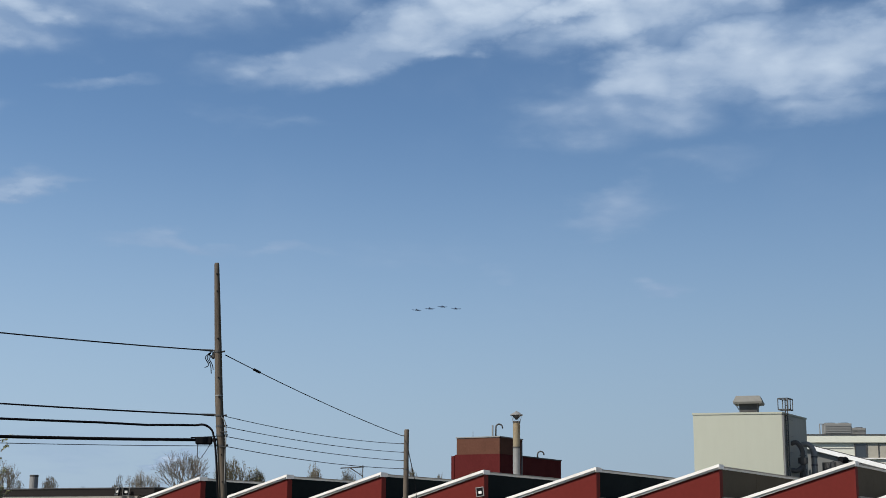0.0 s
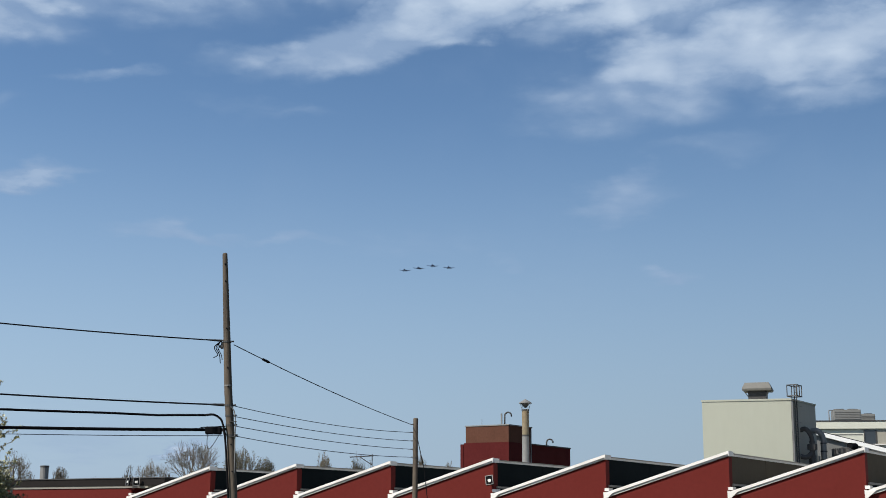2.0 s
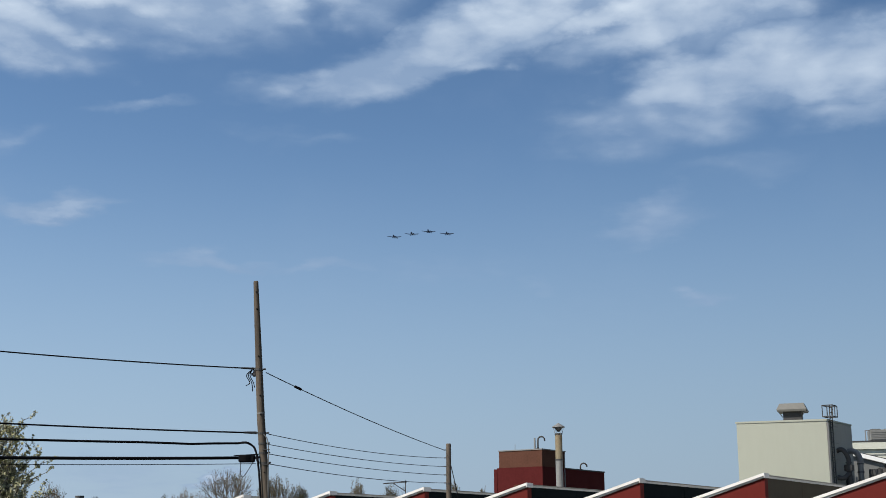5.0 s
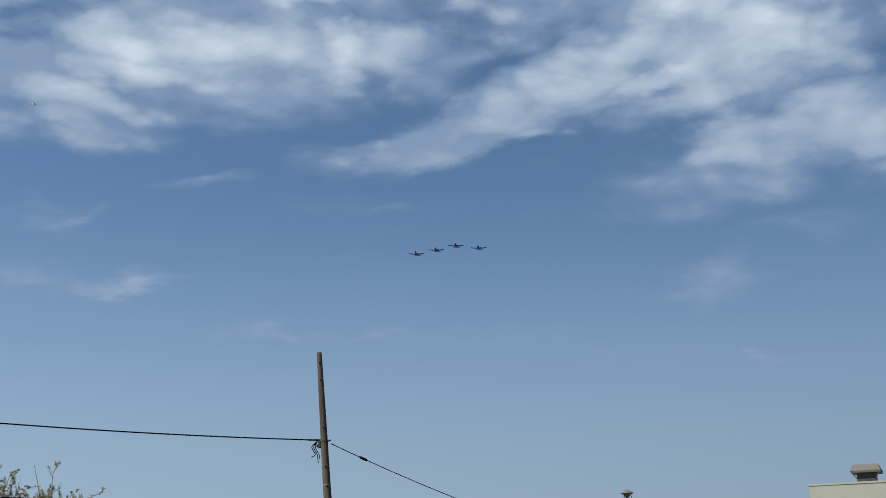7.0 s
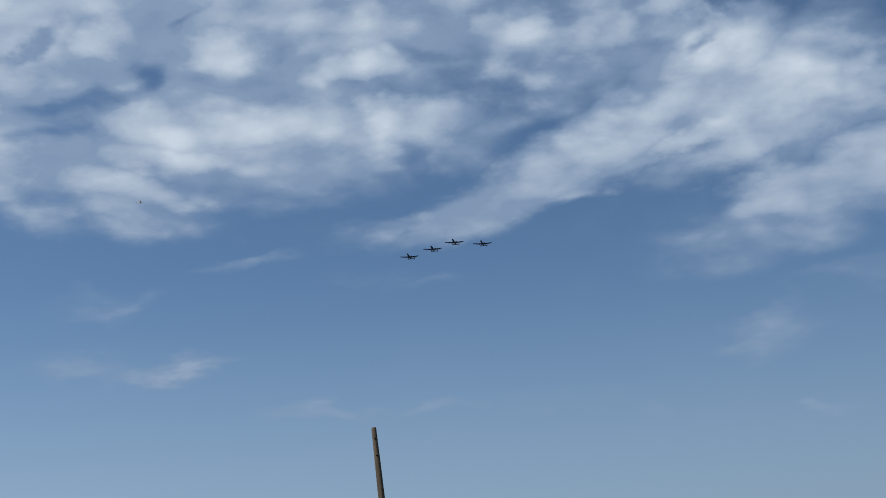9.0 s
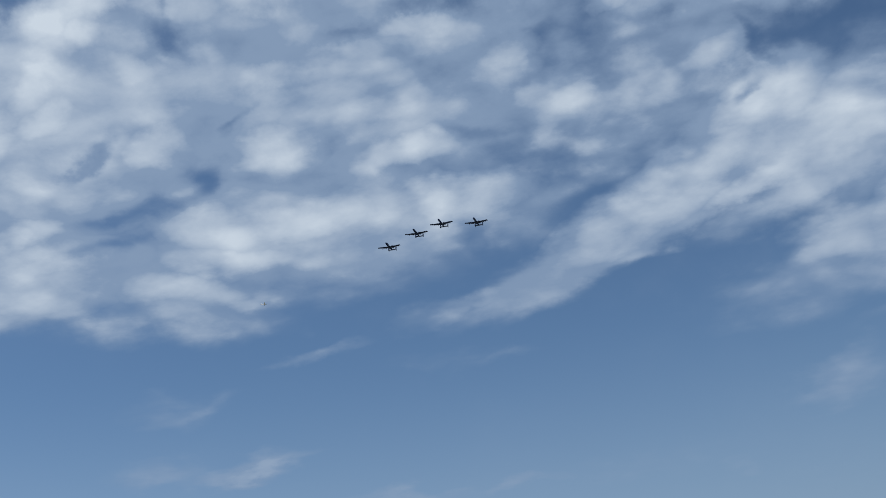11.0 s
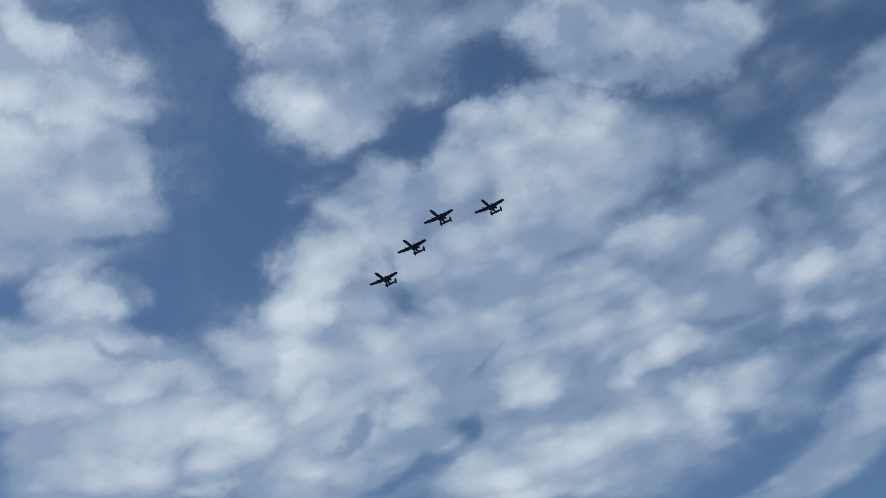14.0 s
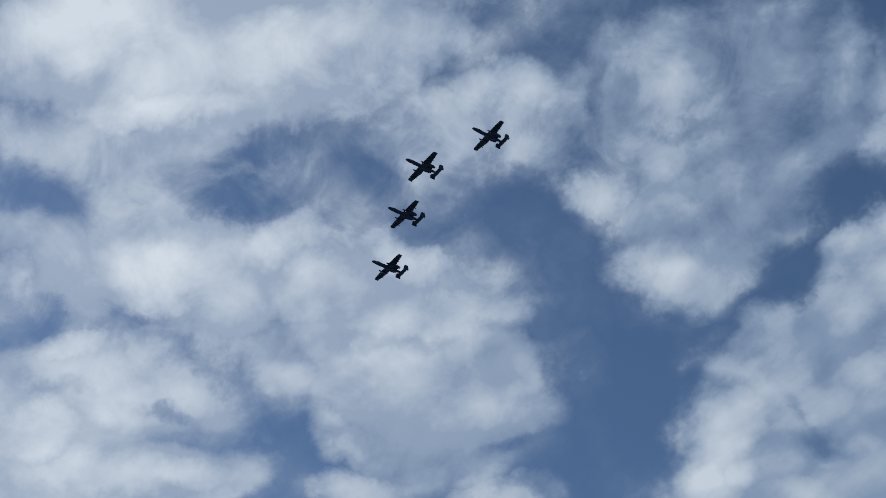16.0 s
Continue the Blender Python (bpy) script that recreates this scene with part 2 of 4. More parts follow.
# creases between the heads
crease(-0.188, 0.016, 0.033, 0.011, 49, 0.56, 1.00)
crease(-0.115, -0.016, 0.052, 0.011, 33, 0.70, 1.00)
crease(-0.171, -0.032, 0.053, 0.011, 3, 0.75, 1.00)
crease(-0.193, -0.057, 0.053, 0.011, 3, 0.63, 1.00)
crease(-0.117, 0.125, 0.025, 0.007, -77, 0.22, 1.00)
crease(-0.112, 0.088, 0.031, 0.012, -57, 0.20, 1.00)
crease(-0.079, 0.023, 0.025, 0.008, 48, 0.49, 1.00)
crease(0.082, 0.100, 0.058, 0.019, 8, 0.70, 1.00)
crease(0.133, 0.036, 0.027, 0.019, 48, 0.63, 1.00)
crease(0.005, 0.078, 0.042, 0.013, 3, 0.49, 1.00)
crease(0.188, 0.123, 0.049, 0.018, -3, 0.70, 1.00)
crease(0.304, 0.035, 0.029, 0.009, -63, 0.70, 1.00)
crease(0.295, 0.001, 0.020, 0.008, 49, 0.56, 1.00)
crease(0.020, -0.096, 0.059, 0.011, 8, 0.56, 1.00)
crease(-0.020, -0.002, 0.029, 0.008, 8, 0.35, 1.00)
crease(-0.300, -0.002, 0.043, 0.008, -7, 0.42, 1.00)
crease(-0.042, 0.139, 0.021, 0.012, 48, 0.35, 1.00)
crease(0.095, -0.001, 0.046, 0.010, -2, 0.42, 1.00)
crease(0.247, 0.064, 0.036, 0.011, 18, 0.49, 1.00)
crease(-0.302, 0.144, 0.058, 0.010, -48, 0.63, 1.00)
crease(-0.336, 0.133, 0.053, 0.007, -35, 0.56, 1.00)
crease(-0.271, 0.280, 0.045, 0.011, -40, 0.42, 1.00)
crease(-0.321, 0.204, 0.057, 0.011, -19, 0.49, 1.00)
crease(-0.118, 0.100, 0.025, 0.017, -60, 0.42, 1.00)
crease(0.068, 0.205, 0.046, 0.012, -11, 0.49, 1.00)
crease(-0.371, 0.501, 0.090, 0.013, -20, 0.56, 1.00)
crease(-0.121, 0.397, 0.017, 0.064, -34, 0.42, 1.00)
crease(-0.393, 0.337, 0.049, 0.012, -21, 0.42, 1.00)
crease(-0.503, 0.440, 0.058, 0.013, -26, 0.49, 1.00)
crease(-0.530, 0.367, 0.053, 0.011, -51, 0.49, 1.00)
crease(-0.599, 0.423, 0.048, 0.012, -20, 0.49, 1.00)
crease(-0.080, 0.344, 0.050, 0.013, -19, 0.42, 1.00)
crease(-0.348, 0.310, 0.053, 0.011, -31, 0.35, 1.00)
crease(-0.043, 0.303, 0.134, 0.117, -14, 0.26, 1.00)
crease(-0.109, 0.115, 0.109, 0.104, -31, 0.16, 1.00)
crease(0.143, 0.079, 0.112, 0.070, 10, 0.26, 1.00)
crease(-0.342, 0.235, 0.087, 0.069, -31, 0.14, 1.00)
# low streaks
bank(-0.099, -0.228, 0.070, 0.012, 4, 0.50, 1.00)
bank(-0.162, -0.218, 0.058, 0.023, -8, 0.36, 1.00)
bank(0.008, -0.263, 0.094, 0.013, -2, 0.38, 1.00)
bank(0.093, -0.265, 0.064, 0.012, 2, 0.34, 1.00)
bank(0.338, -0.211, 0.074, 0.020, 14, 0.42, 1.00)
bank(0.379, -0.267, 0.039, 0.013, 4, 0.38, 1.00)
bank(-0.048, -0.152, 0.066, 0.009, 6, 0.26, 1.00)
bank(-0.151, -0.179, 0.058, 0.017, 1, 0.24, 1.00)
bank(0.075, -0.124, 0.084, 0.020, 14, 0.45, 1.00)
bank(0.052, -0.171, 0.094, 0.014, 2, 0.18, 1.00)
bank(0.406, -0.168, 0.093, 0.020, 18, 0.24, 1.00)
bank(0.182, -0.260, 0.139, 0.030, 2, 0.18, 1.00)
bank(-0.042, -0.151, 0.052, 0.009, 8, 0.26, 1.00)
bank(-0.146, -0.180, 0.066, 0.014, 12, 0.26, 1.00)
bank(-0.110, -0.227, 0.082, 0.015, 3, 0.42, 1.00)
bank(0.082, -0.173, 0.079, 0.011, 8, 0.22, 1.00)
bank(0.075, -0.126, 0.116, 0.020, 15, 0.46, 1.00)
bank(0.339, -0.216, 0.091, 0.019, 13, 0.30, 1.00)
bank(-0.062, -0.417, 0.101, 0.035, 0, 0.30, 1.00)
bank(0.015, -0.430, 0.037, 0.015, 1, 0.62, 1.00)
bank(0.260, -0.269, 0.032, 0.016, 5, 0.20, 1.00)
split = wnode("ShaderNodeSeparateXYZ", cloud)
cover, bright = split.outputs[0], split.outputs[1]

# relief: cells and billows, lit from the sun's side by comparing each place with one a little towards it
high = wnode("ShaderNodeMapRange", parts_xyz.outputs[2], 0.24, 0.46, 0.22, 1.0)
high.interpolation_type = "SMOOTHSTEP"
TOWARDS = (-0.030, 0.018, 0.0)


def heaped(vector):
    """The height of the heaped cloud: rounded cells of two sizes under a finer billow."""
    wob = wvec("SUBTRACT", wnoise(vector, 8.0, 5, 0.55).outputs["Color"], (0.5, 0.5, 0.5))
    at = wvec("MULTIPLY_ADD", wob, (0.13, 0.10, 0.0), vector)
    h = None
    for scale, weight in ((9.0, 0.60), (20.0, 0.32)):
        n = wnode("ShaderNodeTexVoronoi", at)
        n.feature = "SMOOTH_F1"
        n.inputs["Scale"].default_value, n.inputs["Smoothness"].default_value = scale, 0.45
        d = wmath("MULTIPLY", wmath("SUBTRACT", 0.42, n.outputs["Distance"]), weight)
        h = d if h is None else wmath("ADD", h, d)
    return wmath("ADD", h, wmath("MULTIPLY", wmath("SUBTRACT", wnoise(vector, 26.0, 5, 0.55, 0.2).outputs["Fac"], 0.5), 0.20))


heap = heaped(deck)
lit = wmath("SUBTRACT", heap, heaped(wvec("ADD", deck, TOWARDS)))
relief = wmath("MULTIPLY_ADD", lit, 0.50, wmath("MULTIPLY", heap, 0.50))
frayed = wmath("SUBTRACT", wnoise(deck, 11.0, 8, 0.62, 0.3).outputs["Fac"], 0.5)
relief = wmath("MULTIPLY_ADD", frayed, 0.40, relief)
ragged = wnode("ShaderNodeMapRange", parts_xyz.outputs[2], 0.46, 0.74, 0.0, 0.80)
relief = wmath("MULTIPLY_ADD", wmath("SUBTRACT", wnoise(way, 20.0, 9, 0.64, 0.5).outputs["Fac"], 0.5), ragged.outputs[0], relief)
relief = wmath("MULTIPLY", relief, high.outputs[0])
gate = wnode("ShaderNodeMapRange", cover, 0.0, 0.4, 0.15, 1.0)
cover = wmath("MULTIPLY_ADD", wmath("MULTIPLY", relief, gate.outputs[0]), 1.0, cover)
bright = wmath("ADD", bright, relief)
drift = wmath("MULTIPLY", wmath("SUBTRACT", wnoise(deck, 3.4, 3, 0.5).outputs["Fac"], 0.52), 0.55)
bright = wmath("MULTIPLY_ADD", drift, high.outputs[0], bright)
veil = wnode("ShaderNodeMapRange", cover, 0.04, 0.66, 0.0, 0.95)
veil.interpolation_type = "SMOOTHSTEP"
thin = wnode("ShaderNodeMapRange", parts_xyz.outputs[2], 0.24, 0.40, 0.82, 1.0)
veil = wmath("MULTIPLY", veil.outputs[0], thin.outputs[0])
wisp = wnode("ShaderNodeMapRange", wnoise(way, 9.0, 6, 0.55, 0.1).outputs["Fac"], 0.46, 0.8, 0.0, 0.30)
wisp.interpolation_type = "SMOOTHSTEP"
veil = wmath("MAXIMUM", veil, wmath("MULTIPLY", wisp.outputs[0], high.outputs[0]))
# thicker cloud is whiter, and the deck brightens towards the sun's side
glow = wmath("POWER", wmath("MAXIMUM", wvec("DOT_PRODUCT", way, (-0.52, 0.36, 0.77)), 0.0), 14.0)
shade = wnode("ShaderNodeMapRange", bright, 0.38, 0.98, 0.0, 1.0).outputs[0]


def wmix(factor, blend="MIX"):
    n = wnode("ShaderNodeMix", factor)
    n.data_type, n.blend_type = "RGBA", blend
    return n


tone = wmix(shade)
tone.inputs[6].default_value = (2.25, 3.15, 4.6, 1)
tone.inputs[7].default_value = (5.8, 6.6, 7.5, 1)
warm = wmix(wmath("MULTIPLY", glow, 0.55), "ADD")
wt.links.new(tone.outputs[2], warm.inputs[6])
warm.inputs[7].default_value = (2.7, 2.6, 2.4, 1)
tint = wmix(1.0, "MULTIPLY")
wt.links.new(sky.outputs[0], tint.inputs[6])
tint.inputs[7].default_value = (0.62, 0.75, 0.85, 1)
haze = wnode("ShaderNodeMapRange", parts_xyz.outputs[2], 0.0, 0.33, 0.85, 0.0)
haze.interpolation_type = "SMOOTHSTEP"
low = wmix(haze.outputs[0])
wt.links.new(tint.outputs[2], low.inputs[6])
low.inputs[7].default_value = (2.78, 3.65, 4.78, 1)
# the air is brighter on the sun's side
side_ = wnode("ShaderNodeMapRange", parts_xyz.outputs[0], -0.6, 0.6, 1.24, 0.76).outputs[0]
sided = wmix(1.0, "MULTIPLY")
wt.links.new(low.outputs[2], sided.inputs[6])
wt.links.new(side_, sided.inputs[7])
both = wmix(veil)
wt.links.new(sided.outputs[2], both.inputs[6])
wt.links.new(warm.outputs[2], both.inputs[7])
back = wnode("ShaderNodeBackground", both.outputs[2], SKY)
wt.links.new(back.outputs[0], wnode("ShaderNodeOutputWorld").inputs[0])

sun = new("sun", bpy.data.lights.new("sun", "SUN"))
sun.data.energy, sun.data.angle, sun.data.color = 4.8, radians(0.6), (1.0, 0.95, 0.87)
sun.matrix_world = look((0, 0, 200), Vector((0, 0, 200)) - Vector((math.sin(SUN_AZ) * math.cos(SUN_EL), math.cos(SUN_AZ) * math.cos(SUN_EL), math.sin(SUN_EL))))

# ---- materials ----


def material(name, color, rough=0.6, metal=0.0, vary=0.15, grain=8.0, bump=0.15, stains=0.15, stretch=(1, 1, 1), second=None, gloss=0.2):
    """A painted, weathered or raw surface: base colour with stains at a large and grain at a small scale, and fine relief."""
    m = bpy.data.materials.new(name)
    m.use_nodes = True
    nt = m.node_tree
    b = nt.nodes["Principled BSDF"]
    b.inputs["Metallic"].default_value, b.inputs["Specular IOR Level"].default_value = metal, gloss
    tc = nt.nodes.new("ShaderNodeTexCoord")
    mp = nt.nodes.new("ShaderNodeMapping")
    mp.inputs["Scale"].default_value = stretch
    nt.links.new(tc.outputs["Object"], mp.inputs[0])

    def tex(scale, detail):
        n = nt.nodes.new("ShaderNodeTexNoise")
        n.inputs["Scale"].default_value, n.inputs["Detail"].default_value = scale, detail
        nt.links.new(mp.outputs[0], n.inputs["Vector"])
        return n.outputs["Fac"]
    g, s = tex(grain, 6), tex(grain * 0.11, 4)
    ramp = nt.nodes.new("ShaderNodeMix")
    ramp.data_type = "RGBA"
    ramp.inputs[6].default_value = (*[c * (1 - vary) for c in color], 1)
    ramp.inputs[7].default_value = (*[min(1, c * (1 + vary)) for c in color], 1)
    nt.links.new(g, ramp.inputs[0])
    st = nt.nodes.new("ShaderNodeMix")
    st.data_type = "RGBA"
    mr = nt.nodes.new("ShaderNodeMapRange")
    mr.inputs[1].default_value, mr.inputs[2].default_value, mr.inputs[3].default_value, mr.inputs[4].default_value = 0.5, 0.75, 0.0, stains * 2
    nt.links.new(s, mr.inputs[0])
    nt.links.new(mr.outputs[0], st.inputs[0])
    nt.links.new(ramp.outputs[2], st.inputs[6])
    st.inputs[7].default_value = (*(second or [c * 0.55 for c in color]), 1)
    nt.links.new(st.outputs[2], b.inputs["Base Color"])
    rr = nt.nodes.new("ShaderNodeMapRange")
    rr.inputs[3].default_value, rr.inputs[4].default_value = max(0.05, rough - 0.12), min(1, rough + 0.12)
    nt.links.new(s, rr.inputs[0])
    nt.links.new(rr.outputs[0], b.inputs["Roughness"])
    bp = nt.nodes.new("ShaderNodeBump")
    bp.inputs["Strength"].default_value, bp.inputs["Distance"].default_value = bump, 0.02
    nt.links.new(g, bp.inputs["Height"])
    nt.links.new(bp.outputs[0], b.inputs["Normal"])
    return m


RED = material("red_painted_block", (0.098, 0.0135, 0.0105), 0.8, grain=5, vary=0.12, stains=0.15, second=(0.085, 0.0125, 0.0095), gloss=0.1)
WHITE = material("white_metal_trim", (0.60, 0.575, 0.54), 0.5, grain=6, vary=0.08, stains=0.25, second=(0.36, 0.33, 0.28))
# trim as it looks out of the sun: the shade is in this darker colour
SHADED_TRIM = material("shaded_beige_trim", (0.22, 0.20, 0.17), 0.6, grain=6, vary=0.1)
DARK = material("dark_metal_panel", (0.006, 0.009, 0.010), 0.85, grain=4, vary=0.2, stains=0.2, gloss=0.03)
TAUPE = material("taupe_metal_panel", (0.062, 0.052, 0.037), 0.8, grain=4, vary=0.1, stains=0.15, gloss=0.04)
MEMBRANE = material("grey_roof_membrane", (0.5, 0.49, 0.46), 0.8, grain=3, vary=0.15, stains=0.3)
CREAM = material("cream_metal_cladding", (0.30, 0.305, 0.25), 0.6, grain=3, vary=0.04, stains=0.06, stretch=(1, 1, 0.2), gloss=0.1)
PARAPET = material("brown_parapet_metal", (0.014, 0.0115, 0.0105), 0.75, grain=4, vary=0.15, stains=0.2, gloss=0.1)
BROWN_BRICK = material("brown_brick", (0.088, 0.040, 0.027), 0.9, grain=7, vary=0.25, stains=0.2, gloss=0.05)
DARK_RED = material("dark_red_brick", (0.07, 0.0125, 0.012), 0.85, grain=7, vary=0.2, stains=0.15, gloss=0.05)
STEEL = material("galvanised_steel", (0.2, 0.195, 0.185), 0.55, 0.25, grain=8, vary=0.2, stains=0.3)
RUSTY = material("weathered_stack_steel", (0.19, 0.155, 0.10), 0.7, 0.1, grain=5, vary=0.25, stains=0.4, second=(0.16, 0.085, 0.03))
GREY_DUCT = material("dark_grey_duct", (0.06, 0.058, 0.056), 0.6, 0.1, grain=8, vary=0.25, stains=0.3)
GREY_WALL = material("grey_cladding", (0.17, 0.17, 0.16), 0.75, grain=3, vary=0.08, stains=0.1, gloss=0.1)
WOOD = material("weathered_pole_wood", (0.105, 0.085, 0.066), 0.95, grain=9, vary=0.5, bump=0.6, stains=0.45, stretch=(4, 4, 0.35), second=(0.04, 0.033, 0.028), gloss=0.05)
RUBBER = material("black_cable_sheath", (0.006, 0.006, 0.007), 0.7, grain=20, vary=0.2, gloss=0.05)
BARK = material("grey_bark", (0.14, 0.115, 0.09), 0.95, grain=10, vary=0.4, bump=0.5, stretch=(2, 2, 0.5))
TWIG = material("budding_twig", (0.13, 0.115, 0.095), 0.95, grain=10, vary=0.3, gloss=0.05)
BUD = material("pale_green_blossom", (0.29, 0.28, 0.15), 0.95, grain=14, vary=0.5, second=(0.55, 0.55, 0.46), stains=0.5, gloss=0.1)
GRASS = material("ground_grass", (0.085, 0.09, 0.07), 0.95, grain=2, vary=0.4, stains=0.4, second=(0.09, 0.08, 0.05))
JET = material("dark_grey_airframe_paint", (0.030, 0.050, 0.120), 0.6, grain=2, vary=0.15, stains=0.25, gloss=0.12)
JET_DARK = material("black_intake_metal", (0.015, 0.015, 0.017), 0.5, 0.4, grain=6)
LIGHT_PLANE = material("white_airframe_paint", (0.8, 0.8, 0.78), 0.3, grain=3, vary=0.04)

BRIGHT = material("fresh_white_metal", (0.85, 0.84, 0.80), 0.5, grain=5, vary=0.05, stains=0.1)
PALE = material("pale_cream_render", (0.52, 0.52, 0.44), 0.7, grain=3, vary=0.06, stains=0.1, gloss=0.1)
# colour for the plant block's shaded side, tuned apart from CREAM
SIDE = material("shaded_side_tone", (0.31, 0.30, 0.26), 0.7, grain=4, vary=0.08, stains=0.12, stretch=(1, 1, 0.2), gloss=0.1)


def glass_material(name, color, rough):
    m = bpy.data.materials.new(name)
    m.use_nodes = True
    b = m.node_tree.nodes["Principled BSDF"]
    b.inputs["Base Color"].default_value, b.inputs["Roughness"].default_value = (*color, 1), rough
    b.inputs["Specular IOR Level"].default_value = 0.8
    return m


GLASS = glass_material("dark_window_glass", (0.03, 0.035, 0.04), 0.08)
PANE_BLIND = material("window_with_blind", (0.30, 0.28, 0.23), 0.35, grain=2, vary=0.15)

# ---- mesh helpers ----


def part(name, bm, mat, parent=None, label="", smooth=False):
    """Links a bmesh as one mesh object under a thing."""
    me = bpy.data.meshes.new(name)
    bmesh.ops.recalc_face_normals(bm, faces=bm.faces)
    if smooth:
        for f in bm.faces:
            f.smooth = True
    bm.to_mesh(me)
    bm.free()
    me.materials.append(mat)
    ob = new(name, me)
    ob.parent = parent
    if label:
        tagged(ob, label)
    return ob


def thing(name, m, label, category, group="", kind=""):
    ob = new(name)
    ob.matrix_world = m
    return tagged(ob, label, category, group, kind)


def box(x0, x1, y0, y1, z0, z1, bm=None, bevel=0.0):
    bm = bm or bmesh.new()
    made = bmesh.ops.create_cube(bm, size=1, matrix=Matrix.Translation(((x0 + x1) / 2, (y0 + y1) / 2, (z0 + z1) / 2)) @ Matrix.Diagonal((x1 - x0, y1 - y0, z1 - z0, 1)))
    if bevel:
        edges = list({e for v in made["verts"] for e in v.link_edges})
        bmesh.ops.bevel(bm, geom=edges, offset=bevel, segments=1, affect="EDGES")
    return bm


def prism(poly, y0, y1, bm=None):
    """A polygon in x, z pulled from y0 to y1."""
    bm = bm or bmesh.new()
    a = [bm.verts.new((x, y0, z)) for x, z in poly]
    b = [bm.verts.new((x, y1, z)) for x, z in poly]
    bm.faces.new(a)
    bm.faces.new(b[::-1])
    for i in range(len(poly)):
        j = (i + 1) % len(poly)
        bm.faces.new((a[j], a[i], b[i], b[j]))
    return bm


def tube(points, radii, sides=8, bm=None, caps=True):
    """A round bar along points; radii: one number or one per point."""
    bm = bm or bmesh.new()
    pts = [Vector(p) for p in points]
    rs = radii if isinstance(radii, (list, tuple)) else [radii] * len(pts)
    rings, side = [], None
    for i, p in enumerate(pts):
        d = (pts[min(i + 1, len(pts) - 1)] - pts[max(i - 1, 0)]).normalized()
        if side is None:
            side = d.orthogonal().normalized()
        side = (side - d * side.dot(d)).normalized()
        other = d.cross(side)
        rings.append([bm.verts.new(p + (side * math.cos(2 * math.pi * k / sides) + other * math.sin(2 * math.pi * k / sides)) * rs[i]) for k in range(sides)])
    for a, b in zip(rings, rings[1:]):
        for k in range(sides):
            bm.faces.new((a[k], a[(k + 1) % sides], b[(k + 1) % sides], b[k]))
    if caps:
        bm.faces.new(rings[0][::-1])
        bm.faces.new(rings[-1])
    return bm


def loft(sections, sides=12, bm=None):
    """A body along y from sections (y, half width, half height, z)."""
    bm = bm or bmesh.new()
    rings = []
    for y, w, h, z in sections:
        rings.append([bm.verts.new((w * math.cos(2 * math.pi * k / sides), y, z + h * math.sin(2 * math.pi * k / sides))) for k in range(sides)])
    for a, b in zip(rings, rings[1:]):
        for k in range(sides):
            bm.faces.new((a[k], a[(k + 1) % sides], b[(k + 1) % sides], b[k]))
    bm.faces.new(rings[0][::-1])
    bm.faces.new(rings[-1])
    return bm


def moved(bm, m):
    bmesh.ops.transform(bm, matrix=m, verts=bm.verts)
    return bm


def sagging(a, b, sag, n=20):
    a, b = Vector(a), Vector(b)
    return [a.lerp(b, i / n) - Vector((0, 0, 4 * sag * (i / n) * (1 - i / n))) for i in range(n + 1)]

# ---- ground ----
bm = bmesh.new()
bmesh.ops.create_grid(bm, x_segments=8, y_segments=8, size=4500)
tagged(part("ground", bm, GRASS), "dry spring grass and gravel yard", "ground", kind="structure")

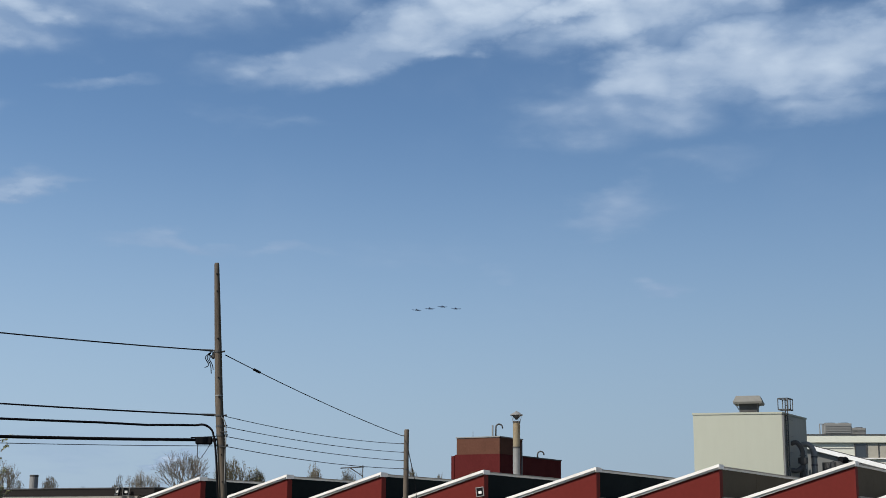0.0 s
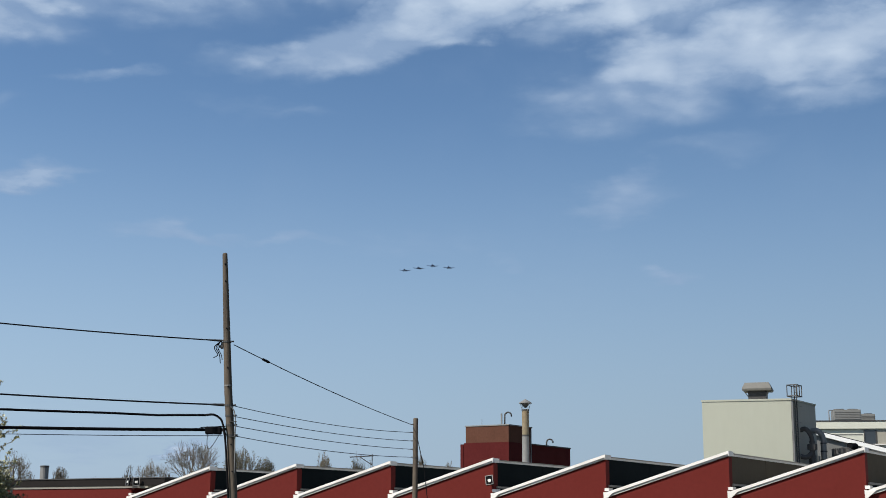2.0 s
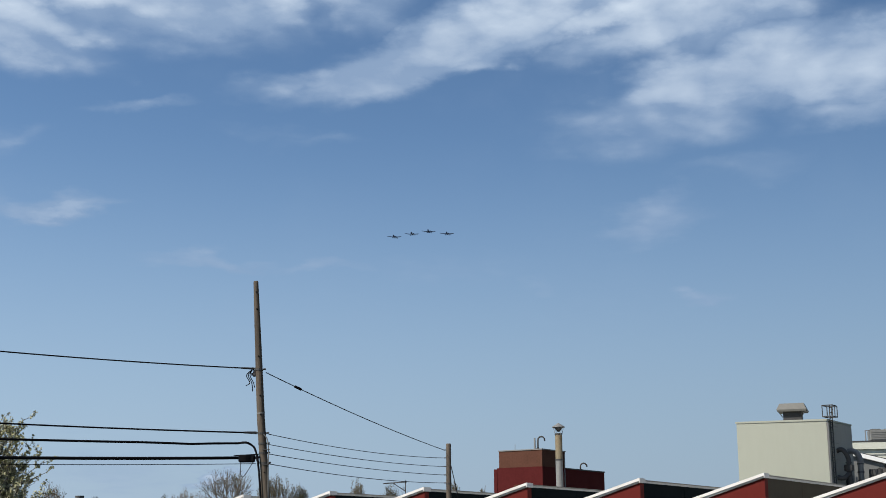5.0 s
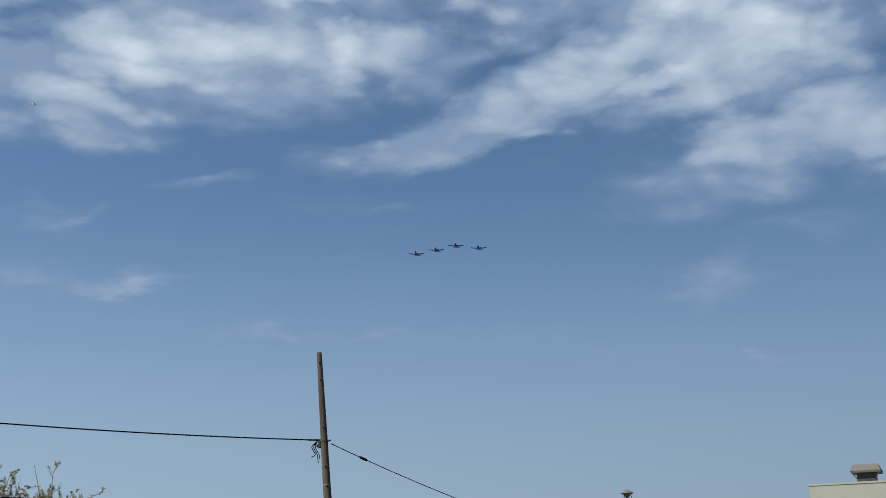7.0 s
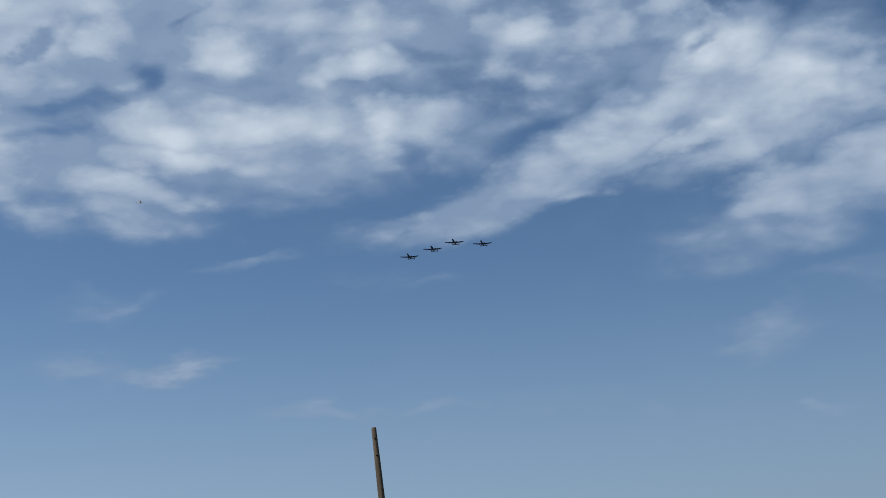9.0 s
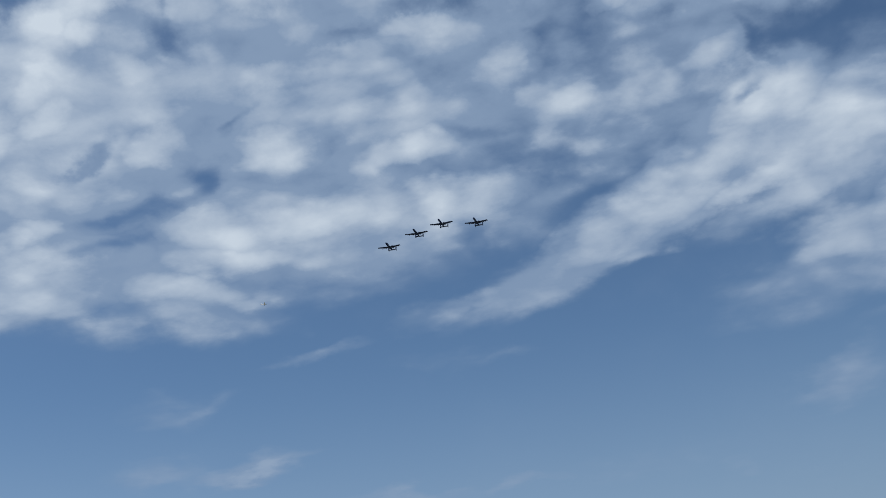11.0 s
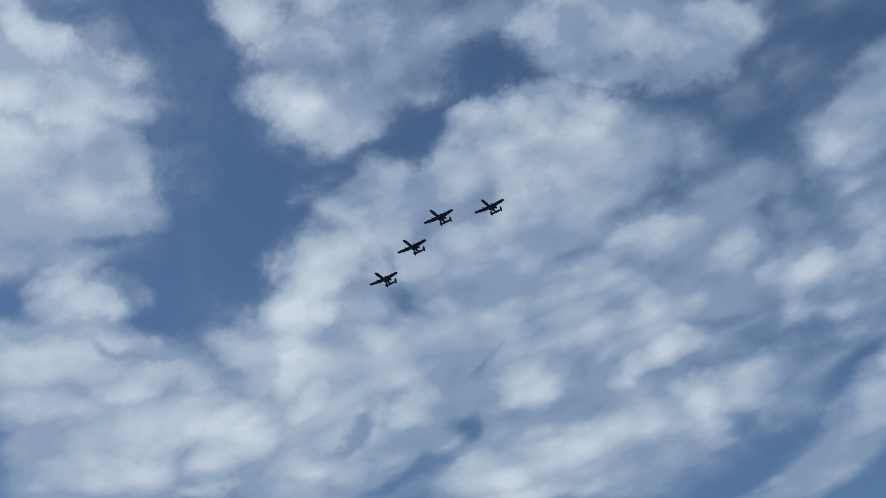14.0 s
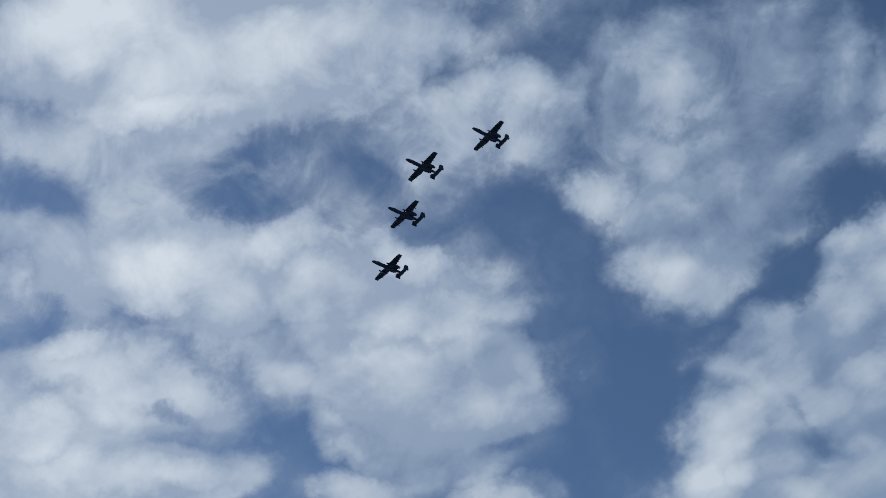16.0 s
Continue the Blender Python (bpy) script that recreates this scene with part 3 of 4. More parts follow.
# ---- saw-tooth factory hall ----
BAY, EAVE, HALL = 5.953, 3.73, 20.5
PLAN = pose(17.68, 57.62, 0, rz=-30.5)
hall = thing("factory_hall", PLAN, "long red-painted factory hall with a white-trimmed saw-tooth roof", "building")
for k in range(-2, 7):
    xr, xl, ridge = -BAY * k, -BAY * (k + 1), 5.54 - 0.033 * k
    dark = k >= 2
    part("gable_wall", prism([(xl, 0), (xl, EAVE - 0.1), (xr, ridge - 0.1), (xr, 0)], 0, 0.28), RED, hall)
    part("clerestory_return", box(xr - 0.12, xr - 0.002, 0.282, 0.42, EAVE, ridge - 0.12), RED, hall)
    part("roof_slope", prism([(xl + 0.35, EAVE + 0.02), (xr, ridge - 0.06), (xr, ridge + 0.02), (xl + 0.35, EAVE + 0.1)], 0.284, HALL), MEMBRANE, hall, "pale grey roof membrane")
    n = 4
    for i in range(n):
        y0, y1 = 0.43 + (HALL - 0.43) * i / n, 0.43 + (HALL - 0.43) * (i + 1) / n - 0.03
        part("clerestory_panel", box(xr - 0.10, xr - 0.03, y0, y1, EAVE + 0.5, ridge - 0.03), DARK if dark else TAUPE, hall,
             "dark metal clerestory panel" if dark else "taupe metal clerestory panel")
    part("clerestory_backing", box(xr - 0.3, xr - 0.11, 0.43, HALL, EAVE, ridge - 0.14), DARK, hall)
    # sill and ridge cap take the trim colour with shade painted in
    part("clerestory_sill", box(xr - 0.1, xr + 0.08, 0.30, HALL, EAVE + 0.4, EAVE + 0.49), SHADED_TRIM, hall, "pale sill flashing")
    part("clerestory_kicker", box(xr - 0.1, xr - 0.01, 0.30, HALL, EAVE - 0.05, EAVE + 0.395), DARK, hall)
    part("ridge_cap", box(xr - 0.28, xr + 0.05, 0.43, HALL, ridge + 0.025, ridge + 0.065), SHADED_TRIM, hall, "thin pale ridge capping")
    # rake trim: an upper white board, a thinner shaded board under it, and the cap where they end at the peak
    part("rake_board", prism([(xl + 0.02, EAVE + 0.0), (xr + 0.03, ridge + 0.01), (xr + 0.03, ridge + 0.14), (xl + 0.02, EAVE + 0.13)], -0.16, 0.28), WHITE, hall, "white metal rake flashing")
    part("rake_underboard", prism([(xl + 0.1, EAVE - 0.08), (xr + 0.01, ridge - 0.07), (xr + 0.01, ridge + 0.006), (xl + 0.1, EAVE - 0.004)], -0.09, -0.002), WHITE, hall, "white drip board")
    part("peak_cap", box(xr + 0.032, xr + 0.06, -0.17, 0.5, ridge - 0.08, ridge + 0.13), WHITE, hall, "white folded peak cap")
    part("gutter_end", prism([(xl - 0.04, EAVE + 0.16), (xl + 0.42, EAVE + 0.11), (xl + 0.1, EAVE - 0.17), (xl - 0.03, EAVE - 0.2)], -0.22, -0.165), WHITE, hall, "white gutter end plate")
    part("gutter_fold", box(xl - 0.05, xl + 0.16, -0.05, 0.4, EAVE + 0.2, EAVE + 0.34), WHITE, hall, "white folded flashing")
    part("gutter", box(xl + 0.02, xl + 0.9, 0.43, HALL, EAVE + 0.1, EAVE + 0.27), MEMBRANE, hall)
part("back_wall", box(-BAY * 7, BAY * 2, HALL, HALL + 0.3, 0, EAVE - 0.1), RED, hall)

# low wing that carries on from the hall
wing = thing("low_wing", PLAN, "low flat-roofed red wing with a dark parapet band", "building")
x1 = -BAY * 7 - 0.02
part("wall", box(x1 - 34, x1 - 0.05, 0.45, 18, 0, 4.36), RED, wing)
part("parapet_band", box(x1 - 34.1, x1 + 2.3, 0.35, 18.1, 4.5, 4.9), PARAPET, wing, "dark brown metal parapet band")
# drip edge in the trim colour that holds its own shade
part("drip_edge", box(x1 - 34.05, x1 + 1.0, 0.39, 18.05, 4.365, 4.495), SHADED_TRIM, wing, "pale drip edge")
part("coping", box(x1 - 34.15, x1 + 2.35, 0.3, 18.15, 4.905, 4.96), GREY_DUCT, wing)
part("pier", box(x1 - 0.9, x1 - 0.06, 0.2, 0.34, 0, 4.3), RED, wing)


def floodlight(m, label):
    f = thing("floodlight", m, label, "floodlight", "wall floodlights")
    part("housing", box(-0.19, 0.19, -0.05, 0.05, -0.24, 0.24, bevel=0.02), RUBBER, f)
    # pale bars put the lit edge of the dark frame into colour
    for x0, x1_, z0, z1 in ((-0.19, 0.19, 0.205, 0.235), (-0.19, 0.19, -0.235, -0.205), (-0.19, -0.16, -0.2, 0.2), (0.16, 0.19, -0.2, 0.2)):
        part("bezel", box(x0, x1_, -0.085, -0.052, z0, z1), STEEL, f, "bezel in a pale colour for its lit edge")
    part("lens", box(-0.07, 0.08, -0.07, -0.052, -0.09, 0.04), WHITE, f, "pale led lens")
    part("bracket", box(-0.03, 0.03, 0.051, 0.30, -0.05, 0.02), GREY_DUCT, f)
    return f


floodlight(PLAN @ pose(-17.91, -0.31, 4.49, rx=-14, ry=-9, rz=18), "small dark floodlight bracketed on the red gable")
floodlight(PLAN @ pose(x1 - 0.15, 0.02, 4.72, rx=-10, rz=-20), "small dark floodlight on the low wing's parapet")
floodlight(PLAN @ pose(x1 + 0.45, 0.02, 4.70, rx=-10, rz=40), "small dark floodlight on the low wing's parapet")
vent = thing("roof_vent", pose(-25.95, 88, 4.7), "round grey metal vent pipe on the low roof", "vent")
part("pipe", tube([(0, 0, 0), (0, 0, 1.28)], 0.27, 16), STEEL, vent, smooth=False)
part("collar", tube([(0, 0, 1.16), (0, 0, 1.27)], 0.285, 16), GREY_DUCT, vent)
mast = thing("roof_mast", pose(-15.7, 88, 4.4), "thin dark vent pipe on the roof", "pipe")
part("pipe", tube([(-2.2, 0, 0), (-2.2, 0, 1.05)], 0.07, 8), GREY_DUCT, mast)

# ---- flue stack ----
stack = thing("flue_stack", pose(4.94, 85, 5.3), "weathered steel flue stack with a conical rain cap", "chimney")
part("lower_pipe", tube([(0, 0, 0), (0, 0, 2.55)], 0.225, 20), STEEL, stack, "dull galvanised lower pipe")
part("joint_band", tube([(0, 0, 2.5), (0, 0, 2.6)], 0.24, 20), GREY_DUCT, stack)
part("upper_pipe", tube([(0, 0, 2.56), (0, 0, 4.15)], 0.222, 20), RUSTY, stack, "rust-stained upper pipe")
part("rim", tube([(0, 0, 4.1), (0, 0, 4.19)], 0.245, 20), GREY_DUCT, stack)
part("rain_cap", tube([(0, 0, 4.56), (0, 0, 4.59), (0, 0, 4.83)], [0.42, 0.42, 0.02], 20), STEEL, stack, "conical metal rain cap")
part("deflector", tube([(0, 0, 4.28), (0, 0, 4.55)], [0.05, 0.3], 16), GREY_DUCT, stack)
for a in range(4):
    c, s = math.cos(a * 1.57 + 0.5), math.sin(a * 1.57 + 0.5)
    part("cap_strut", tube([(0.23 * c, 0.23 * s, 4.05), (0.37 * c, 0.37 * s, 4.57)], 0.015, 5), STEEL, stack)

# ---- brick tower with its wing ----
tower = thing("brick_tower", pose(5.02, 110, 0, rz=-32), "square brown brick tower, its lower part painted dark red", "building")
part("upper_wall", box(-4.06, 0, 0, 3.88, 8.95, 10.28), BROWN_BRICK, tower, "bare brown brick")
part("lower_wall", box(-4.2, 0.06, -0.08, 3.95, 0, 8.94), DARK_RED, tower, "dark red painted brick")
part("coping", box(-4.12, 0.06, -0.06, 3.94, 10.285, 10.37), STEEL, tower, "pale metal coping")
part("corner_pilaster", box(-4.5, -4.21, -0.12, 0.5, 0, 8.85), DARK_RED, tower)
part("faded_sign", box(-2.6, -1.1, -0.1, -0.083, 7.15, 7.55), BROWN_BRICK, tower, "faded brown patch on the painted wall")
part("downpipe", tube([(0.1, 3.6, 3), (0.1, 3.6, 10.1)], 0.05, 6), STEEL, tower)
annex = thing("brick_annex", pose(7.12, 113.4, 0, rz=-32), "low dark red brick annex beside the tower", "building")
part("wall", box(-4, 0, 0.02, 7.0, 0, 8.9), DARK_RED, annex)
part("coping", box(-4.05, 0.06, 0.0, 7.05, 8.905, 9.0), GREY_DUCT, annex)
for y in (1.2, 2.6, 4.4):
    w = part("window", box(0.003, 0.05, y, y + 1.0, 6.3, 7.35), GLASS, annex, "small dark window")
    part("frame", box(0.003, 0.08, y - 0.08, y + 1.08, 7.352, 7.42), STEEL, w)
def gooseneck(m, label, h=0.95):
    g = thing("gooseneck_vent", m, label, "vent pipe", "roof vent pipes")
    pts = [(0, 0, 0), (0, 0, h * 0.8)] + [(0.28 - 0.28 * math.cos(a), 0, h * 0.8 + 0.28 * math.sin(a)) for a in (0.5, 1.0, 1.57, 2.1, 2.7)] + [(0.56, 0, h * 0.72)]
    part("pipe", tube(pts, 0.065, 8), GREY_DUCT, g, smooth=True)
    part("flange", tube([(0, 0, 0), (0, 0, 0.08)], 0.16, 10), GREY_DUCT, g)
    return g


gooseneck(pose(4.75, 111.0, 10.37), "shiny gooseneck vent pipe on the brick tower")
gooseneck(pose(8.6, 117.0, 9.0), "bent metal vent pipe on the brick annex", 0.4)
post = thing("vent_post", pose(4.5, 111.2, 10.37), "straight metal vent post on the brick tower", "vent pipe", "roof vent pipes")
part("pipe", tube([(0, 0, 0), (0, 0, 0.95)], 0.07, 8), STEEL, post)
aerial = thing("aerial", pose(2.9, 111.6, 10.37), "thin short roof aerial", "aerial")
part("rod", tube([(0, 0, 0), (0, 0, 0.5)], 0.02, 5), STEEL, aerial)

# ---- cream plant-room block ----
block = thing("cream_block", pose(0, 0, 0), "tall cream metal-clad plant block", "building")
FL, FR, SR, BL = Vector((15.76, 83.5)), Vector((20.86, 82.0)), Vector((23.4, 86.0)), Vector((18.3, 87.5))


def slab(corners, z0, z1, grow=0.0):
    bm = bmesh.new()
    mid = sum((c for c in corners), Vector((0, 0))) / len(corners)
    pts = [c + (c - mid).normalized() * grow for c in corners]
    a = [bm.verts.new((p.x, p.y, z0)) for p in pts]
    b = [bm.verts.new((p.x, p.y, z1)) for p in pts]
    bm.faces.new(a)
    bm.faces.new(b)
    for i in range(len(pts)):
        j = (i + 1) % len(pts)
        bm.faces.new((a[i], a[j], b[j], b[i]))
    return bm


side = (SR - FR).normalized()
outw = Vector((side.y, -side.x))
def on_side(d, o, z):
    p = FR + side * d + outw * o
    return (p.x, p.y, z)


part("wall", slab([FL, FR, SR, BL], 0, 9.86), CREAM, block)
# sheet added over the side wall only to tune how its shade reads
part("side_tone_sheet", slab([Vector(on_side(0.02, 0.004, 0)[:2]), Vector(on_side(4.7, 0.004, 0)[:2]), Vector(on_side(4.7, 0.03, 0)[:2]), Vector(on_side(0.02, 0.03, 0)[:2])], 0, 9.8), SIDE, block, "thin added sheet toned for the shaded side")
part("roof_trim", slab([FL, FR, SR, BL], 9.862, 9.97, 0.07), CREAM, block, "cream roof edge trim")
part("corner_trim", tube([on_side(0.08, 0.03, 0), on_side(0.08, 0.03, 9.86)], 0.07, 4), STEEL, block)
hood = thing("roof_exhaust", pose(19.45, 84.4, 9.97, rz=-18), "square beige roof exhaust hood", "roof vent")
part("curb", box(-0.55, 0.55, -0.55, 0.55, 0, 0.72), GREY_DUCT, hood)
hb = bmesh.new()
for z, r in ((0.64, 0.86), (0.76, 0.90), (1.14, 0.72)):
    for sx, sy in ((-1, -1), (1, -1), (1, 1), (-1, 1)):
        hb.verts.new((sx * r, sy * r, z))
hb.verts.ensure_lookup_table()
for a in (0, 4):
    for i in range(4):
        j = (i + 1) % 4
        hb.faces.new((hb.verts[a + i], hb.verts[a + j], hb.verts[a + 4 + j], hb.verts[a + 4 + i]))
hb.faces.new(hb.verts[0:4])
hb.faces.new(hb.verts[8:12])
part("hood", hb, material("beige_hood_metal", (0.14, 0.135, 0.12), 0.6, grain=5), hood, "weathered beige hood")
for sx in (-1, 1):
    part("hood_brace", tube([(sx * 0.56, -0.5, 0.3), (sx * 0.8, -0.7, 0.68)], 0.03, 5), STEEL, hood)
lad = thing("caged_ladder", pose(0, 0, 0), "grey steel access ladder with a safety cage at its top", "ladder")
for d in (0.45, 0.85):
    part("rail", tube([on_side(d, 0.1, 3.0), on_side(d, 0.1, 10.8)], 0.035, 5), GREY_DUCT, lad)
for i in range(26):
    part("rung", tube([on_side(0.45, 0.1, 3.2 + 0.3 * i), on_side(0.85, 0.1, 3.2 + 0.3 * i)], 0.02, 5), GREY_DUCT, lad)
for z in (10.15, 10.82):
    for a, b in (((0.3, -0.3), (0.3, 0.32)), ((0.3, 0.32), (1.2, 0.32)), ((1.2, 0.32), (1.2, -0.3)), ((0.3, -0.3), (1.2, -0.3))):
        part("cage_hoop", tube([on_side(*a, z), on_side(*b, z)], 0.035, 5), GREY_DUCT, lad)
for d, o in ((0.3, -0.3), (0.3, 0.32), (0.75, 0.32), (1.2, 0.32), (1.2, -0.3)):
    part("cage_bar", tube([on_side(d, o, 10.15), on_side(d, o, 10.82)], 0.03, 5), GREY_DUCT, lad)
for i in range(6):
    part("standoff", tube([on_side(0.85, 0.11, 4.6 + i * 1.0), on_side(1.9, 0.05, 4.6 + i * 1.0)], 0.02, 4), STEEL, lad)

# ducts and cyclone beside the block
def arc(points, n=6):
    """Smooths a bent duct's centre line."""
    pts = [Vector(p) for p in points]
    out = []
    for i in range(len(pts) - 1):
        p0, p1, p2, p3 = pts[max(i - 1, 0)], pts[i], pts[i + 1], pts[min(i + 2, len(pts) - 1)]
        for j in range(n):
            t = j / n
            out.append(0.5 * ((2 * p1) + (p2 - p0) * t + (2 * p0 - 5 * p1 + 4 * p2 - p3) * t * t + (3 * p1 - p0 - 3 * p2 + p3) * t ** 3))
    return out + [pts[-1]]


duct = thing("exhaust_ducts", pose(0, 0, 0), "dark grey bent exhaust ducts and dust cyclone against the block", "ductwork")
part("upper_duct", tube(arc([on_side(1.6, 0.0, 8.15), on_side(1.6, 0.35, 8.2), on_side(1.85, 0.58, 7.75), on_side(1.9, 0.6, 7.0), on_side(1.9, 0.6, 3.0)]), 0.15, 10), GREY_DUCT, duct, "dull metal duct", True)
part("second_duct", tube(arc([on_side(3.6, 0.0, 8.2), on_side(3.6, 0.45, 8.2), on_side(3.7, 0.72, 7.8), on_side(3.7, 0.75, 7.0), on_side(3.7, 0.75, 3.0)]), 0.18, 10), STEEL, duct, "bare metal duct", True)
part("lower_duct", tube(arc([on_side(1.4, 0.0, 6.55), on_side(1.5, 0.35, 6.5), on_side(1.8, 0.6, 6.75)]), 0.15, 10), GREY_DUCT, duct, "", True)
for d, o, r in ((1.9, 0.6, 0.2), (3.7, 0.75, 0.22)):
    for z in (4.4, 5.4, 6.4, 6.9, 7.4):
        part("flange", tube([on_side(d, o, z), on_side(d, o, z + 0.07)], r, 10), GREY_DUCT, duct)
for d, o in ((2.9, 0.4), (3.2, 0.6), (4.9, 1.2)):
    part("conduit", tube([on_side(d, o, 3.0), on_side(d, o, 7.6 - 0.3 * d)], 0.06, 6), STEEL, duct)
part("junction_box", slab([Vector(on_side(2.9, 0.05, 0)[:2]), Vector(on_side(3.4, 0.05, 0)[:2]), Vector(on_side(3.4, 0.35, 0)[:2]), Vector(on_side(2.9, 0.35, 0)[:2])], 6.0, 6.7), GREY_DUCT, duct)
part("damper", tube([on_side(1.9, 0.6, 6.95), on_side(1.9, 0.6, 7.3)], 0.3, 12), GREY_DUCT, duct)
part("cyclone", tube([on_side(4.2, 1.6, 3.2), on_side(4.2, 1.6, 5.6), on_side(4.2, 1.6, 7.1)], [0.15, 0.5, 0.5], 14), GREY_DUCT, duct, "dark cyclone drum")
part("fan_housing", tube([on_side(4.0, 1.9, 6.7), on_side(4.6, 2.1, 6.7)], 0.5, 14), GREY_DUCT, duct)
part("outlet", tube(arc([on_side(4.6, 2.1, 6.9), on_side(5.0, 2.8, 6.7), on_side(5.2, 3.3, 7.0)]), 0.14, 8), RUBBER, duct, "", True)
part("motor", tube([on_side(4.3, 2.2, 7.25), on_side(4.8, 2.4, 7.25)], 0.22, 10), RUBBER, duct)

# ---- sloping-roofed shed and the office block behind it ----
shed = thing("sloped_shed", pose(0, 95, 0), "grey-walled shed with a white-edged sloping roof", "building")
part("wall", prism([(25.2, 0), (25.2, 8.76), (40, 5.0), (40, 0)], 0.1, 6), GREY_WALL, shed)
part("roof_edge", prism([(25.0, 8.82), (25.0, 9.1), (40, 5.42), (40, 5.06)], -0.15, 6.1), BRIGHT, shed, "white metal roof edge")
part("ridge_flashing", prism([(25.0, 9.104), (25.0, 9.17), (40, 5.5), (40, 5.424)], -0.05, 6.1), GREY_DUCT, shed)
for x in (27.6, 30.4):
    part("louvre", box(x, x + 0.5, -0.02, 0.096, 7.0, 7.7), RUBBER, shed, "dark wall louvre")
office = thing("office_block", pose(29.4, 111.5, 0.2, rz=-8), "cream office block with strip windows", "building")
part("wall", box(-3, 22, 0, 12, -0.2, 9.98), PALE, office)
part("roof_slab", box(-3.2, 22.2, -0.25, 12.2, 9.985, 10.55), PALE, office, "cream roof edge band")
part("roof_flashing", box(-3.22, 22.22, -0.28, 12.2, 10.555, 10.66), GREY_DUCT, office)
part("wall_joint", box(-3, 4.6, -0.04, -0.003, 9.5, 9.56), GREY_WALL, office)
for i in range(10):
    x = 4.75 + i * 0.93
    w = part("window", box(x, x + 0.86, 0.02 - 0.08, -0.003, 8.75, 9.9), GLASS if i % 3 == 0 else PANE_BLIND, office, "dark strip window pane" if i % 3 == 0 else "strip window pane with a pale blind")
    part("mullion", box(x - 0.07, x, -0.12, -0.003, 8.75, 9.9), GREY_DUCT, w)
part("window_sill", box(4.6, 14.2, -0.18, -0.003, 8.65, 8.745), WHITE, office)
def chiller(m, w, h, label):
    c = thing("rooftop_chiller", m, label, "air conditioner", "rooftop chillers")
    part("casing", box(-w / 2, w / 2, -0.8, 0.8, 0.12, h, bevel=0.03), GREY_WALL, c)
    for i in range(5):
        part("louvre", box(-w / 2 + 0.08, w / 2 - 0.08, -0.83, -0.802, 0.2 + i * (h - 0.3) / 5, 0.2 + (i + 0.7) * (h - 0.3) / 5), GREY_WALL, c)
    for s in (-1, 1):
        part("fan_cowl", tube([(s * w / 4, 0, h), (s * w / 4, 0, h + 0.09)], w / 5, 14), GREY_DUCT, c)
        part("skid", box(s * w / 2 - 0.15 * (s > 0) - 0.0, s * w / 2 + 0.15 * (s < 0), -0.8, 0.8, 0, 0.118), GREY_DUCT, c)
    return c


chiller(pose(33.3, 113, 10.86, rz=-8), 2.2, 1.0, "large grey louvred chiller on the office roof")
chiller(pose(35.3, 115, 10.86, rz=-8), 1.8, 0.8, "smaller grey chiller on the office roof")
hoop = thing("roof_pipe_hoop", pose(31.75, 112.5, 10.86), "thin bent pipe standing on the office roof", "pipe")
part("pipe", tube([(0, 0, 0), (0, 0, 0.95), (0.9, 0, 0.95)], 0.05, 6), STEEL, hoop)

# ---- utility poles and lines ----
pole = thing("utility_pole", pose(-7.46, 46, 0), "weathered wooden utility pole, bowed and leaning", "utility pole", "utility poles")
prof = [(0.5, 0.15), (2.5, 0.148), (3.2, 0.143), (5, 0.14), (6.8, 0.137), (8.6, 0.123), (10.2, 0.105), (11.3, 0.09), (11.56, 0.087), (11.61, 0.07)]
def lean(z):
    return (-0.29 * ((z - 6.8) / 4.8) if z > 6.8 else 0.30 * ((6.8 - z) / 3.6) ** 0.9, 0, z)


part("shaft", tube([lean(0)] + [lean(z) for z, r in prof], [0.15] + [r for z, r in prof], 16), WOOD, pole, smooth=True)
for z in (11.2, 10.6, 8.95, 7.6, 6.95, 5.0, 4.1):
    p = Vector(lean(z))
    part("bolt", tube([p + Vector((0.02, -0.155, 0)), p + Vector((0.02, -0.09, 0))], 0.028, 6), RUBBER, pole)
for z in (6.32, 5.97, 5.65, 5.31, 8.5):
    p = Vector(lean(z))
    part("clamp_band", tube([p - Vector((0, 0, 0.03)), p + Vector((0, 0, 0.03))], 0.155 if z < 8 else 0.14, 14), GREY_DUCT, pole, "dark clamp band")
    part("hook", tube([p + Vector((0.12, -0.05, 0)), p + Vector((0.24, -0.02, 0.02))], 0.03, 6), GREY_DUCT, pole)
p = Vector(lean(8.5))
part("bracket", box(p.x - 0.26, p.x - 0.12, -0.06, 0.06, 8.3, 8.38), GREY_DUCT, pole)
part("insulator", tube([p + Vector((-0.16, 0, 0.0)), p + Vector((-0.16, 0, -0.24))], 0.045, 8), GREY_DUCT, pole)
for dx, l in ((-0.3, 0.75), (-0.24, 0.62), (-0.36, 0.55)):
    part("loose_tail", tube(arc([p + Vector((-0.22, -0.05, 0)), p + Vector((dx - 0.06, -0.06, -0.2)), p + Vector((dx + 0.06, -0.04, -0.45)), p + Vector((dx + (0.1 if l > 0.6 else -0.08), -0.04, -l))]), 0.016, 5), RUBBER, pole)
part("marker_band", tube([Vector(lean(6.98)), Vector(lean(7.02))], 0.142, 14), STEEL, pole, "pale metal band")
part("riser_conduit", tube(arc([(0.12, -0.13, 6.28), (0.25, -0.1, 6.1), (0.3, -0.1, 5.7), (0.3, -0.1, 5.2), (0.33, -0.08, 3.4), (0.36, -0.05, 0.2)]), 0.022, 6), STEEL, pole, "grey riser wire")
part("drop_cable", tube(arc([(-0.12, -0.1, 5.5), (-0.04, -0.15, 5.3), (0.04, -0.16, 4.6), (0.17, -0.16, 3.0), (0.32, -0.16, 0.2)]), 0.036, 8), RUBBER, pole, "thick black drop cable")
